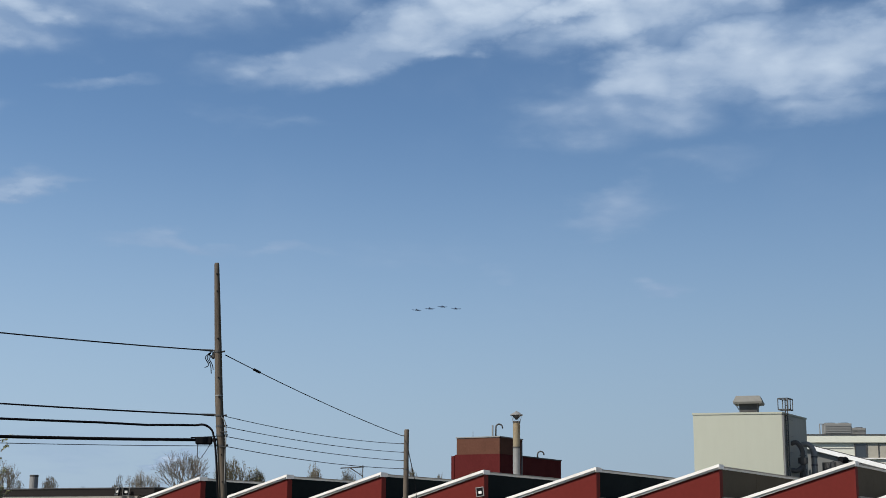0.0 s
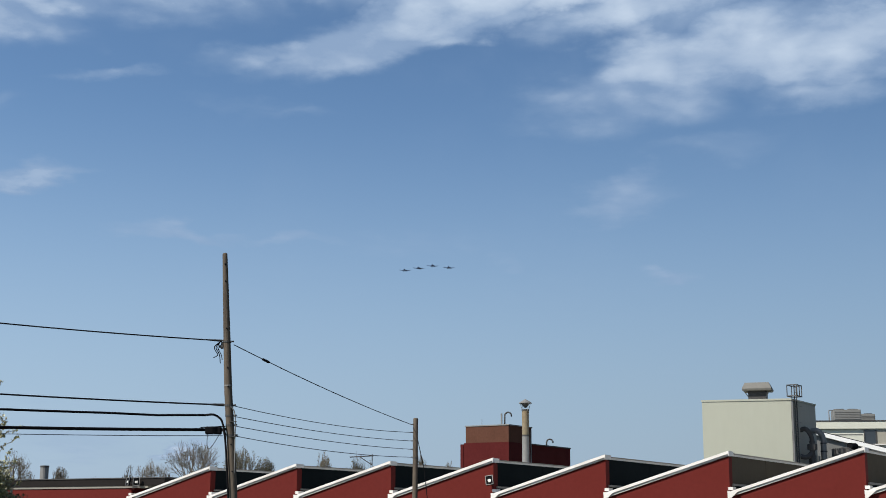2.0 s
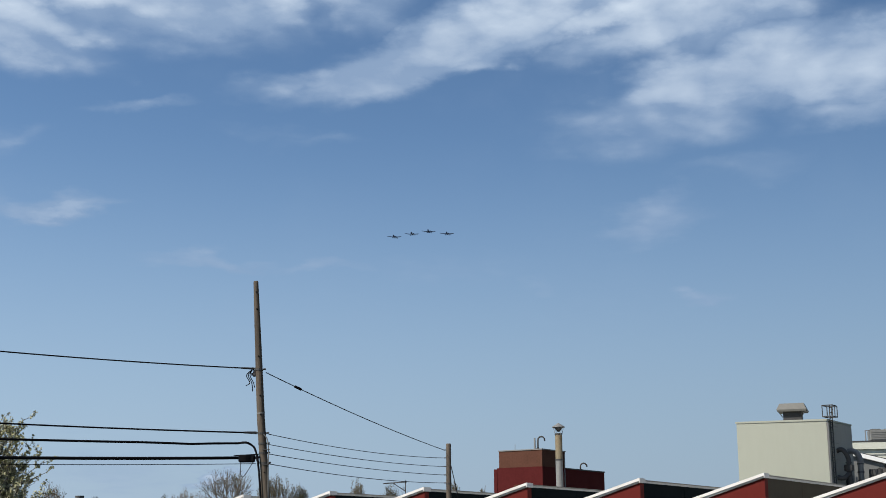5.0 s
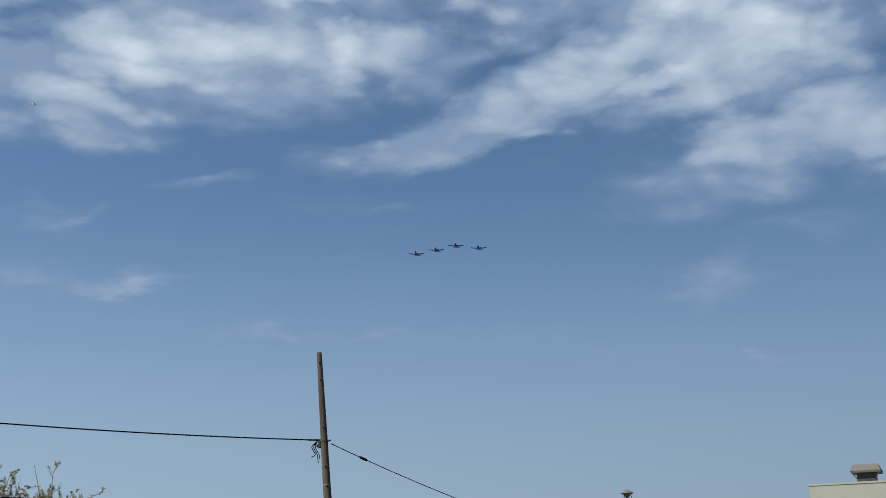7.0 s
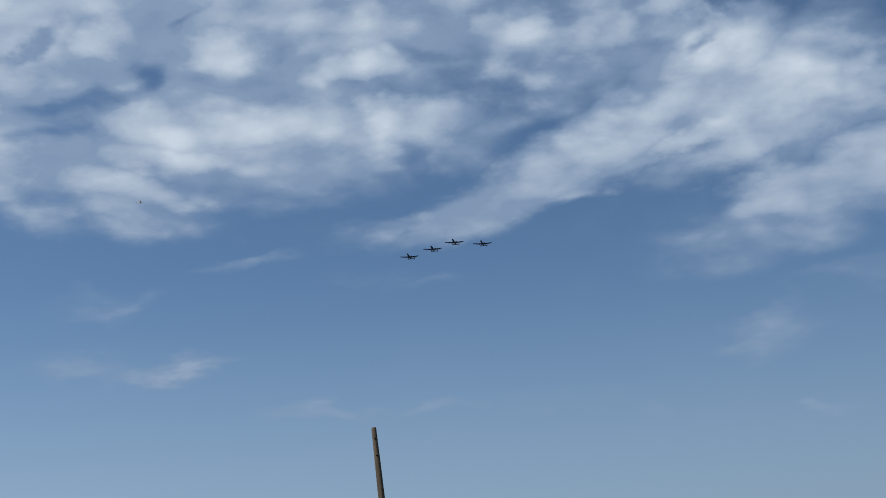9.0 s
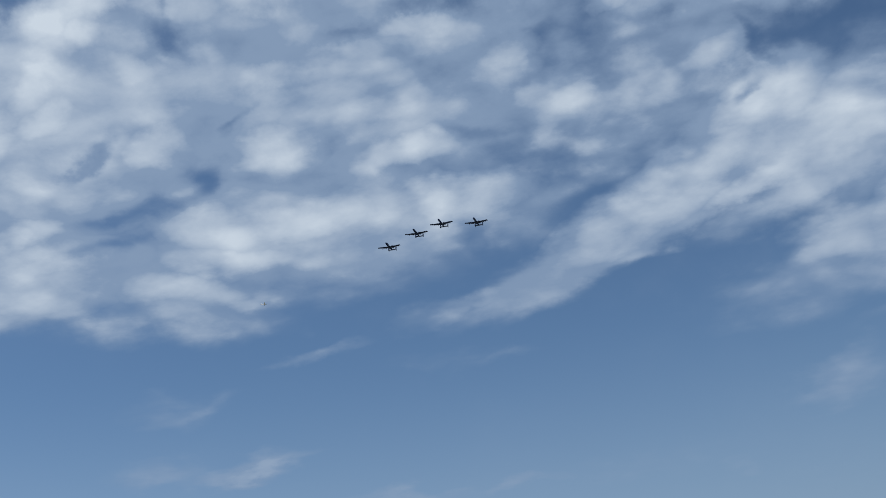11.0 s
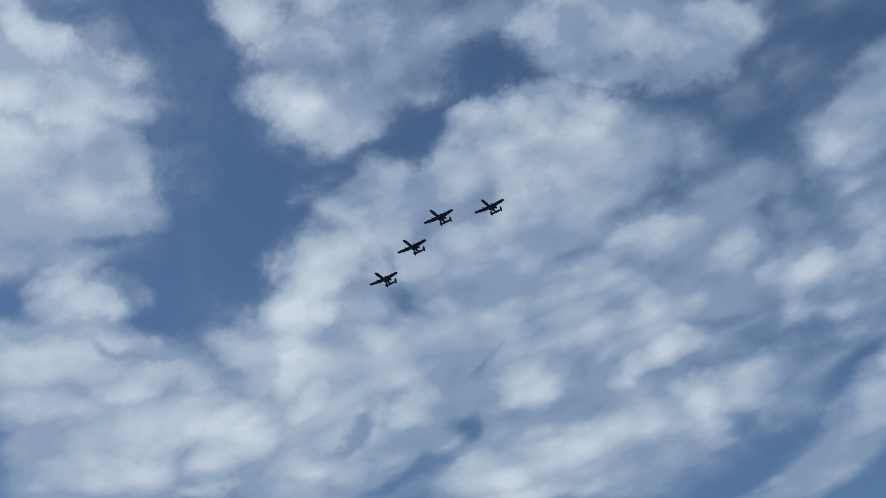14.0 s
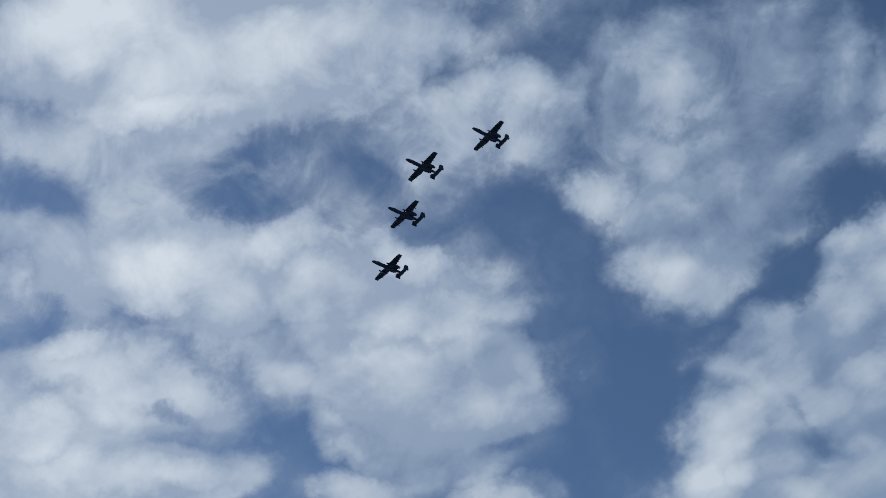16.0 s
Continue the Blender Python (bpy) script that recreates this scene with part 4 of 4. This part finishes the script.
for z in (5.75, 5.25):
    part("strap", box(0.1, 0.34, -0.16, -0.1, z, z + 0.03), GREY_DUCT, pole)

short = thing("utility_pole", pose(-1.47, 64, 0), "short grey wooden utility pole", "utility pole", "utility poles")
part("shaft", tube([(0, 0, 0), (0, 0, 4), (0, 0, 7.26), (0, 0, 7.3)], [0.135, 0.125, 0.115, 0.1], 14), WOOD, short, smooth=True)
for z in (7.0, 6.63, 6.23, 5.84, 5.47):
    part("hook", tube([(-0.1, -0.05, z), (-0.22, -0.02, z)], 0.025, 6), GREY_DUCT, short)
part("clamp_band", tube([(0, 0, 5.4), (0, 0, 5.46)], 0.13, 12), GREY_DUCT, short)
part("guy_wire", tube([(0.1, 0, 6.3), (0.42, 0.05, 4.9), (0.75, 0.1, 2.0), (1.0, 0.12, 0)], 0.02, 5), RUBBER, short)


def line(points, r, label):
    ob = part("overhead_line", tube(points, r, 6), RUBBER, smooth=True)
    return tagged(ob, label, "cable", "overhead lines")


FAR = Vector((-28.4, -20.4, 0))
base = Vector((-7.46, 46, 0))
for x, z, e, sag, r, lab in ((-0.28, 8.54, 1.8, 0.68, 0.022, "single black power line from the pole's upper bracket"),
                             (-0.14, 6.34, 0.9, 0.4, 0.026, "black overhead line clamped to the pole"),
                             (-0.75, 5.99, 0.47, 0.40, 0.038, "thick black communications cable"),
                             (-0.62, 5.50, 0.13, 0.40, 0.052, "thickest black communications cable"),
                             (-0.14, 5.30, 0.10, 0.40, 0.011, "thin black service line")):
    a = base + Vector((x, 0, z))
    run = sagging(a, a + FAR + Vector((0, 0, e)), sag, 40)
    if x == -0.75:
        run[1:4] = [p - Vector((0, 0, d)) for p, d in zip(run[1:4], (0.01, 0.035, 0.015))]
    line(run, r, lab)
    if z > 6.1:
        grip = thing("cable_grip", Matrix.Identity(4), "grey wound dead-end grip on the line at the pole", "cable grip", "cable grips")
        part("sleeve", tube([run[0], run[0].lerp(run[1], 0.55)], [r * 1.9, r * 1.3], 8), GREY_DUCT, grip)
        part("clevis", tube([run[0] + Vector((0.02, -0.03, 0)), base + Vector(lean(z)) + Vector((-0.08, -0.05, 0))], 0.03, 6), GREY_DUCT, grip)
# the cable that bends down into the pole, and its splice case
line(arc([base + Vector(v) for v in ((-0.76, 0, 5.99), (-0.45, -0.1, 6.0), (-0.2, -0.14, 5.85), (-0.1, -0.16, 5.62), (-0.02, -0.17, 5.3))]), 0.04, "black cable bending down onto the pole")
case = thing("splice_case", pose(-7.9, 45.95, 5.47), "black cable splice case hung beside the pole", "splice case")
part("shell", box(-0.28, 0.28, -0.1, 0.1, -0.13, 0.13, bevel=0.04), RUBBER, case)
part("end_cap", tube([(0.27, 0, 0.02), (0.42, -0.1, 0.04)], 0.05, 8), RUBBER, case)
part("hanger", tube([(-0.45, 0, 0.1), (0.4, 0, 0.14)], 0.02, 5), RUBBER, case)
part("loop_wire", tube(arc([(-0.2, -0.02, -0.12), (-0.2, -0.02, -0.5), (-0.12, -0.02, -0.62), (0.05, -0.02, -0.4), (0.22, -0.02, -0.1)]), 0.012, 5), GREY_DUCT, case)
for z0, z1, sag, r, lab in ((8.4, 7.0, 0.12, 0.017, "black power line sloping down to the short pole"),
                            (6.3, 6.63, 0.17, 0.013, "thin black line between the poles"),
                            (5.95, 6.23, 0.13, 0.013, "thin black line between the poles"),
                            (5.63, 5.84, 0.11, 0.013, "thin black line between the poles"),
                            (5.30, 5.47, 0.15, 0.013, "thin black line between the poles")):
    line(sagging(base + Vector((0.24 - (0.1 if z0 > 8 else 0), 0, z0)), (-1.68, 64, z1), sag), r, lab)
sp = sagging(base + Vector((0.14, 0, 8.4)), (-1.68, 64, 7.0), 0.12, 40)
joint = thing("line_splice", Matrix.Identity(4), "small black joint on the power line", "splice")
part("sleeve", tube([sp[5], sp[6]], 0.05, 8), RUBBER, joint)
antenna = thing("roof_antenna", pose(-7.65, 140, 0), "thin dark rooftop antenna", "antenna")
part("mast", tube([(0, 0, 0), (0, 0, 9.4)], 0.05, 5), GREY_DUCT, antenna)
part("boom", tube([(-2.3, 0, 9.1), (0.15, 0, 9.25)], 0.06, 5), GREY_DUCT, antenna)
part("brace", tube([(-1.3, 0, 9.15), (0, 0, 8.3)], 0.05, 5), GREY_DUCT, antenna)

# ---- trees ----


def tree(seed, m, height, width, label, ends=150, twigs=5, thick=0.16, low=0.3, twig_r=0.012, buds=0.0, bud_size=0.1, reach=1.0):
    """A trunk, limbs that fork towards an uneven dome, twigs along them, and buds on the twigs."""
    rng = random.Random(seed)

    def r3(s=1.0):
        return Vector((rng.uniform(-s, s), rng.uniform(-s, s), rng.uniform(-s, s)))
    t = thing("tree", m, label, "tree", "trees")
    fork = Vector((0, 0, height * low * 0.75))
    part("trunk", tube([(0, 0, 0), (0.05, 0, fork.z * 0.5), fork, fork + Vector((0.1, 0, height * 0.15))], [thick * 1.4, thick * 1.1, thick, thick * 0.6], 8), BARK, t)
    bm = bmesh.new()
    base_z, rise = height * low, height * (1 - low)
    hubs = []
    for i in range(9):
        a = i * 2.4 + rng.uniform(-0.4, 0.4)
        q = rng.uniform(0.25, 0.6)
        h = Vector((math.cos(a) * width * q * 0.75, math.sin(a) * width * q * 0.75, base_z + rise * rng.uniform(0.2, 0.62)))
        mid = fork.lerp(h, 0.5) + Vector((0, 0, -0.04 * height)) + r3(0.05 * width)
        tube([fork, mid, h], [thick * 0.6, thick * 0.42, thick * 0.28], 5, bm, caps=False)
        hubs.append(h)
    twig_lines = []
    for i in range(ends):
        a, e = rng.uniform(0, 2 * math.pi), math.asin(rng.uniform(-0.25, 1.0))
        lump_ = 0.82 + 0.25 * noise.noise(Vector((math.cos(a) * 1.6 + seed, math.sin(a) * 1.6, e * 1.5))) + rng.uniform(-0.12, 0.1)
        p = Vector((math.cos(a) * math.cos(e) * width * lump_, math.sin(a) * math.cos(e) * width * lump_, base_z + rise * (0.12 + 0.88 * max(-0.1, math.sin(e))) * lump_))
        h = min(hubs, key=lambda q: (q - p).length + rng.uniform(0, 0.8))
        mid = h.lerp(p, 0.5) + r3(0.06 * width) - Vector((0, 0, 0.02 * height))
        tube([h, mid, p], [thick * 0.2, max(thick * 0.11, twig_r), twig_r], 3, bm, caps=False)
        out = (p - Vector((0, 0, base_z))).normalized()
        for j in range(twigs):
            s0 = (h.lerp(mid, rng.uniform(0.3, 1)) if rng.random() < 0.4 else mid.lerp(p, rng.uniform(0, 1)))
            d = (out * 0.5 + r3(0.8) + Vector((0, 0, 0.45))).normalized()
            L = width * rng.uniform(0.12, 0.26) * reach
            q1 = s0 + d * L * 0.5 + r3(0.03 * width)
            q2 = q1 + (d + r3(0.35) + Vector((0, 0, 0.25))).normalized() * L * 0.5
            tube([s0, q1, q2], [twig_r * 1.3, twig_r, twig_r * 0.6], 3, bm, caps=False)
            twig_lines.append((s0, q1, q2))
            if rng.random() < 0.6:
                q3 = q1 + (d + r3(0.9)).normalized() * L * 0.45
                tube([q1, q3], [twig_r, twig_r * 0.6], 3, bm, caps=False)
                twig_lines.append((q1, q1.lerp(q3, 0.5), q3))
    part("crown", bm, TWIG, t, "fine bare budding twigs")
    if buds:
        verts, faces = [], []
        for line_ in twig_lines:
            for i in range(int(buds) + (rng.random() < buds % 1)):
                u = rng.uniform(0, 2)
                c = (line_[0].lerp(line_[1], u) if u < 1 else line_[1].lerp(line_[2], u - 1)) + r3(bud_size * 0.6)
                s = bud_size * rng.uniform(0.4, 1.0)
                ax = [r3().normalized() * s for _ in range(3)]
                k = len(verts)
                verts += [c + ax[0], c - ax[0] * 0.6, c + ax[1] * 0.7, c - ax[1] * 0.5 + ax[2] * 0.5]
                faces += [(k, k + 2, k + 1), (k, k + 3, k + 1), (k + 2, k + 3, k)]
        me = bpy.data.meshes.new("foliage")
        me.from_pydata([tuple(v) for v in verts], [], faces)
        me.materials.append(BUD)
        ob = new("foliage", me)
        ob.parent = t
        tagged(ob, "pale green buds and young leaves", kind="stuff")
    return t


FAR_BUD = material("distant_olive_buds", (0.12, 0.11, 0.055), 0.95, grain=4, vary=0.3, gloss=0.05)
def bare_tree(seed, m, height, width, buds):
    """A trunk that forks again and again into an open dome of fine twigs."""
    rng = random.Random(seed)
    t = thing("tree", m, "bare deciduous tree with the first olive buds", "tree", "trees")
    crown_z = height * 0.42
    lines, tips = [], []

    def grow(p, d, L, r, depth):
        d2 = (d + Vector((rng.uniform(-0.25, 0.25), rng.uniform(-0.25, 0.25), rng.uniform(0.0, 0.2)))).normalized()
        q = p + d * L * 0.5
        e = q + d2 * L * 0.5
        lines.append((p, q, e, r))
        if depth == 0:
            tips.append((p, e))
            return
        n = 3 if rng.random() < 0.75 else 2
        a0 = rng.uniform(0, 6.28)
        side = d2.orthogonal().normalized()
        other = d2.cross(side)
        for k in range(n):
            a = a0 + k * 6.28 / n + rng.uniform(-0.4, 0.4)
            s = rng.uniform(0.35, 0.75)
            c = (d2 + (side * math.cos(a) + other * math.sin(a)) * s).normalized()
            grow(p.lerp(e, rng.uniform(0.65, 1.0)) if k else e, c, L * rng.uniform(0.66, 0.88), r * 0.62, depth - 1)
    for i in range(6):
        a = i * 1.05 + rng.uniform(-0.3, 0.3)
        s = rng.uniform(0.35, 1.1) if i else 0.1
        grow(Vector((0, 0, 0)), Vector((math.cos(a) * s, math.sin(a) * s, 1)).normalized(), 1.0, 1.0, 5)
    wide = sorted(math.hypot(e.x, e.y) for _, e in tips)[int(len(tips) * 0.96)]
    tall = sorted(e.z for _, e in tips)[int(len(tips) * 0.99)]

    def fit(v):
        return Vector((v.x / wide * width, v.y / wide * width, crown_z + v.z / tall * (height - crown_z)))
    part("trunk", tube([(0, 0, 0), (0.06, 0, crown_z * 0.5), (0, 0, crown_z + 0.1)], [0.28, 0.22, 0.17], 8), BARK, t)
    bm = bmesh.new()
    for p, q, e, r in lines:
        w = max(0.011, 0.11 * r)
        tube([fit(p), fit(q), fit(e)], [w, w * 0.85, max(0.008, w * 0.65)], 3, bm, caps=False)
    part("crown", bm, TWIG, t, "fine bare budding twigs")
    verts, faces = [], []
    for p, e in tips:
        if rng.random() > buds:
            continue
        for k in range(3):
            c = fit(p.lerp(e, rng.uniform(0.2, 1.05)))
            s = rng.uniform(0.04, 0.11)
            k0 = len(verts)
            verts += [c + Vector((rng.uniform(-s, s), rng.uniform(-s, s), rng.uniform(-s, s))) for _ in range(3)]
            faces.append((k0, k0 + 1, k0 + 2))
    me = bpy.data.meshes.new("foliage")
    me.from_pydata([tuple(v) for v in verts], [], faces)
    me.materials.append(FAR_BUD)
    ob = new("foliage", me)
    ob.parent = t
    tagged(ob, "first olive buds on the twig ends", kind="stuff")


for i, (x, y, h, w, b) in enumerate(((-26.8, 148, 11.1, 4.0, 0.12), (-22.9, 152, 10.6, 2.3, 0.80), (-20.7, 156, 9.8, 1.6, 0.80), (-33.6, 156, 9.4, 2.3, 0.12), (-35.0, 150, 8.5, 1.1, 0.12), (-42.5, 150, 8.4, 1.2, 0.12),
                                     (-46.7, 148, 9.8, 2.2, 0.30), (-42.4, 165, 7.7, 1.1, 0.12), (-14.3, 160, 10.4, 1.3, 0.50), (-10.8, 170, 10.4, 2.1, 0.50), (-3.3, 172, 10.9, 1.0, 0.50), (0.3, 190, 10.8, 0.9, 0.50))):
    bare_tree(20 + i, pose(x, y, 0, rz=i * 47), h, w, b)
tree(5, pose(-21.75, 50.5, 0, rz=20), 9.15, 7.0, "budding roadside tree covered in pale blossom and young leaves", ends=900, twigs=12, thick=0.2, low=0.12, twig_r=0.010, buds=16, bud_size=0.085, reach=0.36)

# ---- aircraft ----


def wing_bm(x0, x1, stations):
    """A tapered wing half from stations (x, leading y, trailing y, z, thickness)."""
    bm = bmesh.new()
    rings = []
    for x, le, te, z, th in stations:
        c = le - te
        rings.append([bm.verts.new((x, le - c * u, z + th * v)) for u, v in ((0, 0), (0.08, 0.38), (0.35, 0.55), (0.7, 0.3), (1, 0.03), (0.7, -0.22), (0.35, -0.42), (0.08, -0.32))])
    for a, b in zip(rings, rings[1:]):
        for k in range(8):
            bm.faces.new((a[k], a[(k + 1) % 8], b[(k + 1) % 8], b[k]))
    bm.faces.new(rings[0])
    bm.faces.new(rings[-1])
    return bm


def attack_jet(m):
    j = thing("attack_jet", m, "dark grey straight-winged twin-engined attack jet in flight", "aircraft", "jets in formation")
    part("fuselage", loft([(8.05, 0.16, 0.16, -0.1), (7.9, 0.38, 0.4, -0.08), (7.2, 0.58, 0.64, -0.04), (6.0, 0.68, 0.78, 0.0), (4.5, 0.72, 0.86, 0.02), (2.0, 0.72, 0.84, 0), (0, 0.72, 0.78, 0.02),
                           (-2.5, 0.68, 0.7, 0.12), (-5, 0.5, 0.54, 0.25), (-7.0, 0.3, 0.35, 0.35), (-7.9, 0.12, 0.16, 0.4)], 14), JET, j, smooth=True)
    part("gun_muzzle", tube([(0, 7.7, -0.3), (0, 8.35, -0.3)], 0.12, 8), JET_DARK, j)
    part("canopy", loft([(6.2, 0.08, 0.05, 0.6), (5.6, 0.38, 0.4, 0.65), (4.6, 0.42, 0.52, 0.72), (3.6, 0.34, 0.34, 0.72), (3.0, 0.1, 0.08, 0.7)], 12), GLASS, j, "tinted bubble canopy", True)
    for s in (-1, 1):
        part("wing", wing_bm(0, 1, [(s * 0.3, 1.55, -1.5, -0.35, 0.5), (s * 3.3, 1.55, -1.5, -0.35, 0.48), (s * 8.3, 0.95, -1.05, 0.26, 0.3), (s * 8.7, 0.72, -1.05, 0.2, 0.2), (s * 8.78, 0.4, -1.0, 0.06, 0.06)]), JET, j)
        pod = part("gear_pod", moved(loft([(3.0, 0.06, 0.08, 0), (2.6, 0.24, 0.26, 0), (1.5, 0.32, 0.36, 0), (-0.5, 0.32, 0.36, 0), (-1.4, 0.1, 0.12, 0.1)], 10), Matrix.Translation((s * 2.6, 0, -0.75))), JET, j, smooth=True)
        part("wheel", tube([(s * 2.48, 1.2, -1.12), (s * 2.72, 1.2, -1.12)], 0.3, 10), JET_DARK, pod)
        nac = part("engine_nacelle", moved(loft([(1.45, 0.62, 0.62, 0), (1.2, 0.74, 0.74, 0), (0, 0.8, 0.8, 0.02), (-1.2, 0.66, 0.66, 0.05), (-1.9, 0.46, 0.46, 0.08)], 14), Matrix.Translation((s * 1.42, -3.0, 1.0))), JET, j, smooth=True)
        part("intake", tube([(s * 1.42, -1.545, 1.0), (s * 1.42, -1.52, 1.0)], 0.54, 14), JET_DARK, nac)
        part("exhaust", tube([(s * 1.42, -4.92, 1.08), (s * 1.42, -5.1, 1.08)], 0.36, 12), JET_DARK, nac)
        part("engine_pylon", box(min(s * 0.4, s * 1.0), max(s * 0.4, s * 1.0), -4.2, -2.0, 0.55, 0.85), JET, j)
        part("tailplane", wing_bm(0, 1, [(s * 0.1, -6.0, -7.9, 0.35, 0.3), (s * 2.85, -6.2, -7.8, 0.35, 0.24)]), JET, j)
        fin = bmesh.new()
        for x in (s * 2.82, s * 2.96):
            fin.faces.new([fin.verts.new((x, y, z)) for y, z in ((-5.6, -0.4), (-7.9, -0.4), (-8.3, 0.5), (-8.2, 2.45), (-7.1, 2.65), (-6.2, 1.7))])
        bmesh.ops.bridge_loops(fin, edges=fin.edges[:])
        part("tail_fin", fin, JET, j)
        for x, l in ((4.3, 1.2), (5.6, 1.4), (6.9, 0.9)):
            z = -0.35 + (x - 3.3) * 0.12
            py = part("pylon", box(s * x - 0.06, s * x + 0.06, -0.5, 0.9, z - 0.5, z - 0.1), JET, j)
            if s < 0 or x > 5 and x < 6:
                part("store", tube([(s * x, 0.3 + l, z - 0.62), (s * x, 0.1 + l, z - 0.62), (s * x, -l, z - 0.62)], [0.03, 0.13, 0.13], 8), JET_DARK, py)
    return j


jet_a = attack_jet(pose(0, 0, 0))
jet_b, jet_c, jet_d = (copy_thing(jet_a, pose(0, 0, 0)) for _ in range(3))

glint = thing("light_aircraft", pose(0, 0, 0), "small white high-winged light aircraft far off", "aircraft")
part("fuselage", loft([(3.9, 0.15, 0.15, 0), (3.2, 0.5, 0.5, 0), (1.0, 0.6, 0.75, 0.1), (-1.0, 0.4, 0.45, 0.1), (-4.0, 0.1, 0.15, 0.3)], 10), LIGHT_PLANE, glint, smooth=True)
part("wing", box(-5.4, 5.4, 0.2, 1.7, 0.8, 0.95, bevel=0.05), LIGHT_PLANE, glint)
part("tailplane", box(-1.7, 1.7, -4.2, -3.3, 0.3, 0.38, bevel=0.02), LIGHT_PLANE, glint)
part("tail_fin", box(-0.06, 0.06, -4.3, -3.2, 0.3, 1.6, bevel=0.02), LIGHT_PLANE, glint)
for s in (-1, 1):
    part("wheel", tube([(s * 1.1, 1.0, -1.2), (s * 1.25, 1.0, -1.2)], 0.22, 8), JET_DARK, glint)
    part("gear_strut", tube([(s * 0.4, 1.0, -0.5), (s * 1.15, 1.0, -1.15)], 0.05, 5), JET_DARK, glint)


def motions():
    """The four jets fly level past the camera; the light aircraft crosses far behind."""
    def bank(t):
        return -3 - 3.5 * min(1, max(0, (t - 7) / 5.5))

    walk(jet_a, [(t, pose(x, y, z, rx=3, ry=bank(t), rz=174.2)) for t, x, y, z in (
        (0, -37.4, 2260.4, 377.2), (0.5, -42.8, 2199.5, 377.4), (1, -49.3, 2138.4, 379.0), (1.5, -57.3, 2077.4, 379.7),
        (3, -78.2, 1894.0, 383.9), (5.5, -111.5, 1588.7, 388.4), (6.5, -125.6, 1466.6, 389.2), (7, -130.6, 1406.0, 388.9),
        (8.5, -148.8, 1223.2, 389.8), (11, -177.6, 919.7, 389.9), (12, -190.0, 798.3, 389.8), (12.5, -195.4, 738.5, 388.7),
        (13, -201.1, 678.1, 388.8), (13.5, -207.5, 617.0, 389.9), (14, -213.6, 556.0, 390.9), (14.5, -219.9, 494.8, 392.1),
        (15, -226.3, 433.5, 393.3), (15.5, -233.7, 368.4, 397.2), (16, -239.6, 305.8, 398.7),
    )])
    walk(jet_b, [(t, pose(x, y, z, rx=3, ry=bank(t), rz=174.2)) for t, x, y, z in (
        (0, -15.4, 2256.1, 379.2), (0.5, -21.3, 2195.2, 378.7), (1, -27.4, 2134.0, 379.3), (1.5, -36.0, 2072.6, 381.2),
        (3, -56.2, 1888.4, 386.1), (5.5, -89.1, 1582.0, 389.9), (6.5, -103.3, 1459.7, 390.0), (7, -108.4, 1398.6, 390.4),
        (8.5, -125.9, 1215.0, 392.0), (11, -154.0, 910.3, 392.1), (12, -166.5, 788.9, 391.2), (12.5, -172.1, 728.4, 390.8),
        (13, -177.8, 667.8, 390.9), (13.5, -183.5, 606.5, 392.1), (14, -189.6, 545.1, 393.3), (14.5, -195.9, 483.7, 394.3),
        (15, -202.4, 422.1, 395.5), (15.5, -209.1, 357.1, 399.4), (16, -215.2, 294.3, 400.7),
    )])
    walk(jet_c, [(t, pose(x, y, z, rx=3, ry=bank(t), rz=174.2)) for t, x, y, z in (
        (0, 5.7, 2261.4, 383.7), (0.5, 0.1, 2199.9, 383.6), (1, -6.5, 2138.2, 384.8), (1.5, -14.8, 2076.5, 386.1),
        (3, -35.2, 1891.2, 390.0), (5.5, -67.9, 1582.8, 393.6), (6.5, -81.6, 1459.5, 394.6), (7, -86.9, 1398.1, 394.1),
        (8.5, -105.4, 1213.2, 395.8), (11, -133.9, 906.9, 394.2), (12, -145.3, 784.4, 394.3), (12.5, -151.4, 722.9, 394.8),
        (13, -156.9, 661.3, 395.8), (13.5, -162.9, 599.7, 396.6), (14, -168.9, 538.2, 397.3), (14.5, -175.2, 476.9, 397.7),
        (15, -181.9, 415.0, 398.5), (15.5, -188.5, 349.7, 402.3), (16, -194.2, 286.6, 403.7),
    )])
    walk(jet_d, [(t, pose(x, y, z, rx=3, ry=bank(t), rz=174.2)) for t, x, y, z in (
        (0, 29.0, 2277.6, 383.2), (0.5, 22.8, 2216.0, 383.7), (1, 16.4, 2154.2, 385.1), (1.5, 9.2, 2092.4, 386.4),
        (3, -11.0, 1906.8, 390.7), (5.5, -45.0, 1598.2, 393.8), (6.5, -58.1, 1474.8, 394.6), (7, -63.2, 1413.2, 394.8),
        (8.5, -81.3, 1228.0, 396.6), (11, -109.7, 921.0, 395.5), (12, -122.0, 798.4, 395.3), (12.5, -127.4, 737.0, 395.7),
        (13, -133.5, 675.5, 396.1), (13.5, -138.7, 614.0, 397.0), (14, -145.3, 551.9, 398.2), (14.5, -150.3, 490.5, 399.0),
        (15, -157.0, 428.3, 400.1), (15.5, -163.4, 363.4, 403.6), (16, -169.1, 300.2, 405.1),
    )])
    walk(glint, [(0, pose(-928.1, 1551.0, 705.3, rz=-70.5)), (16, pose(-327.4, 1763.8, 656.4, rz=-70.5))])


motions()
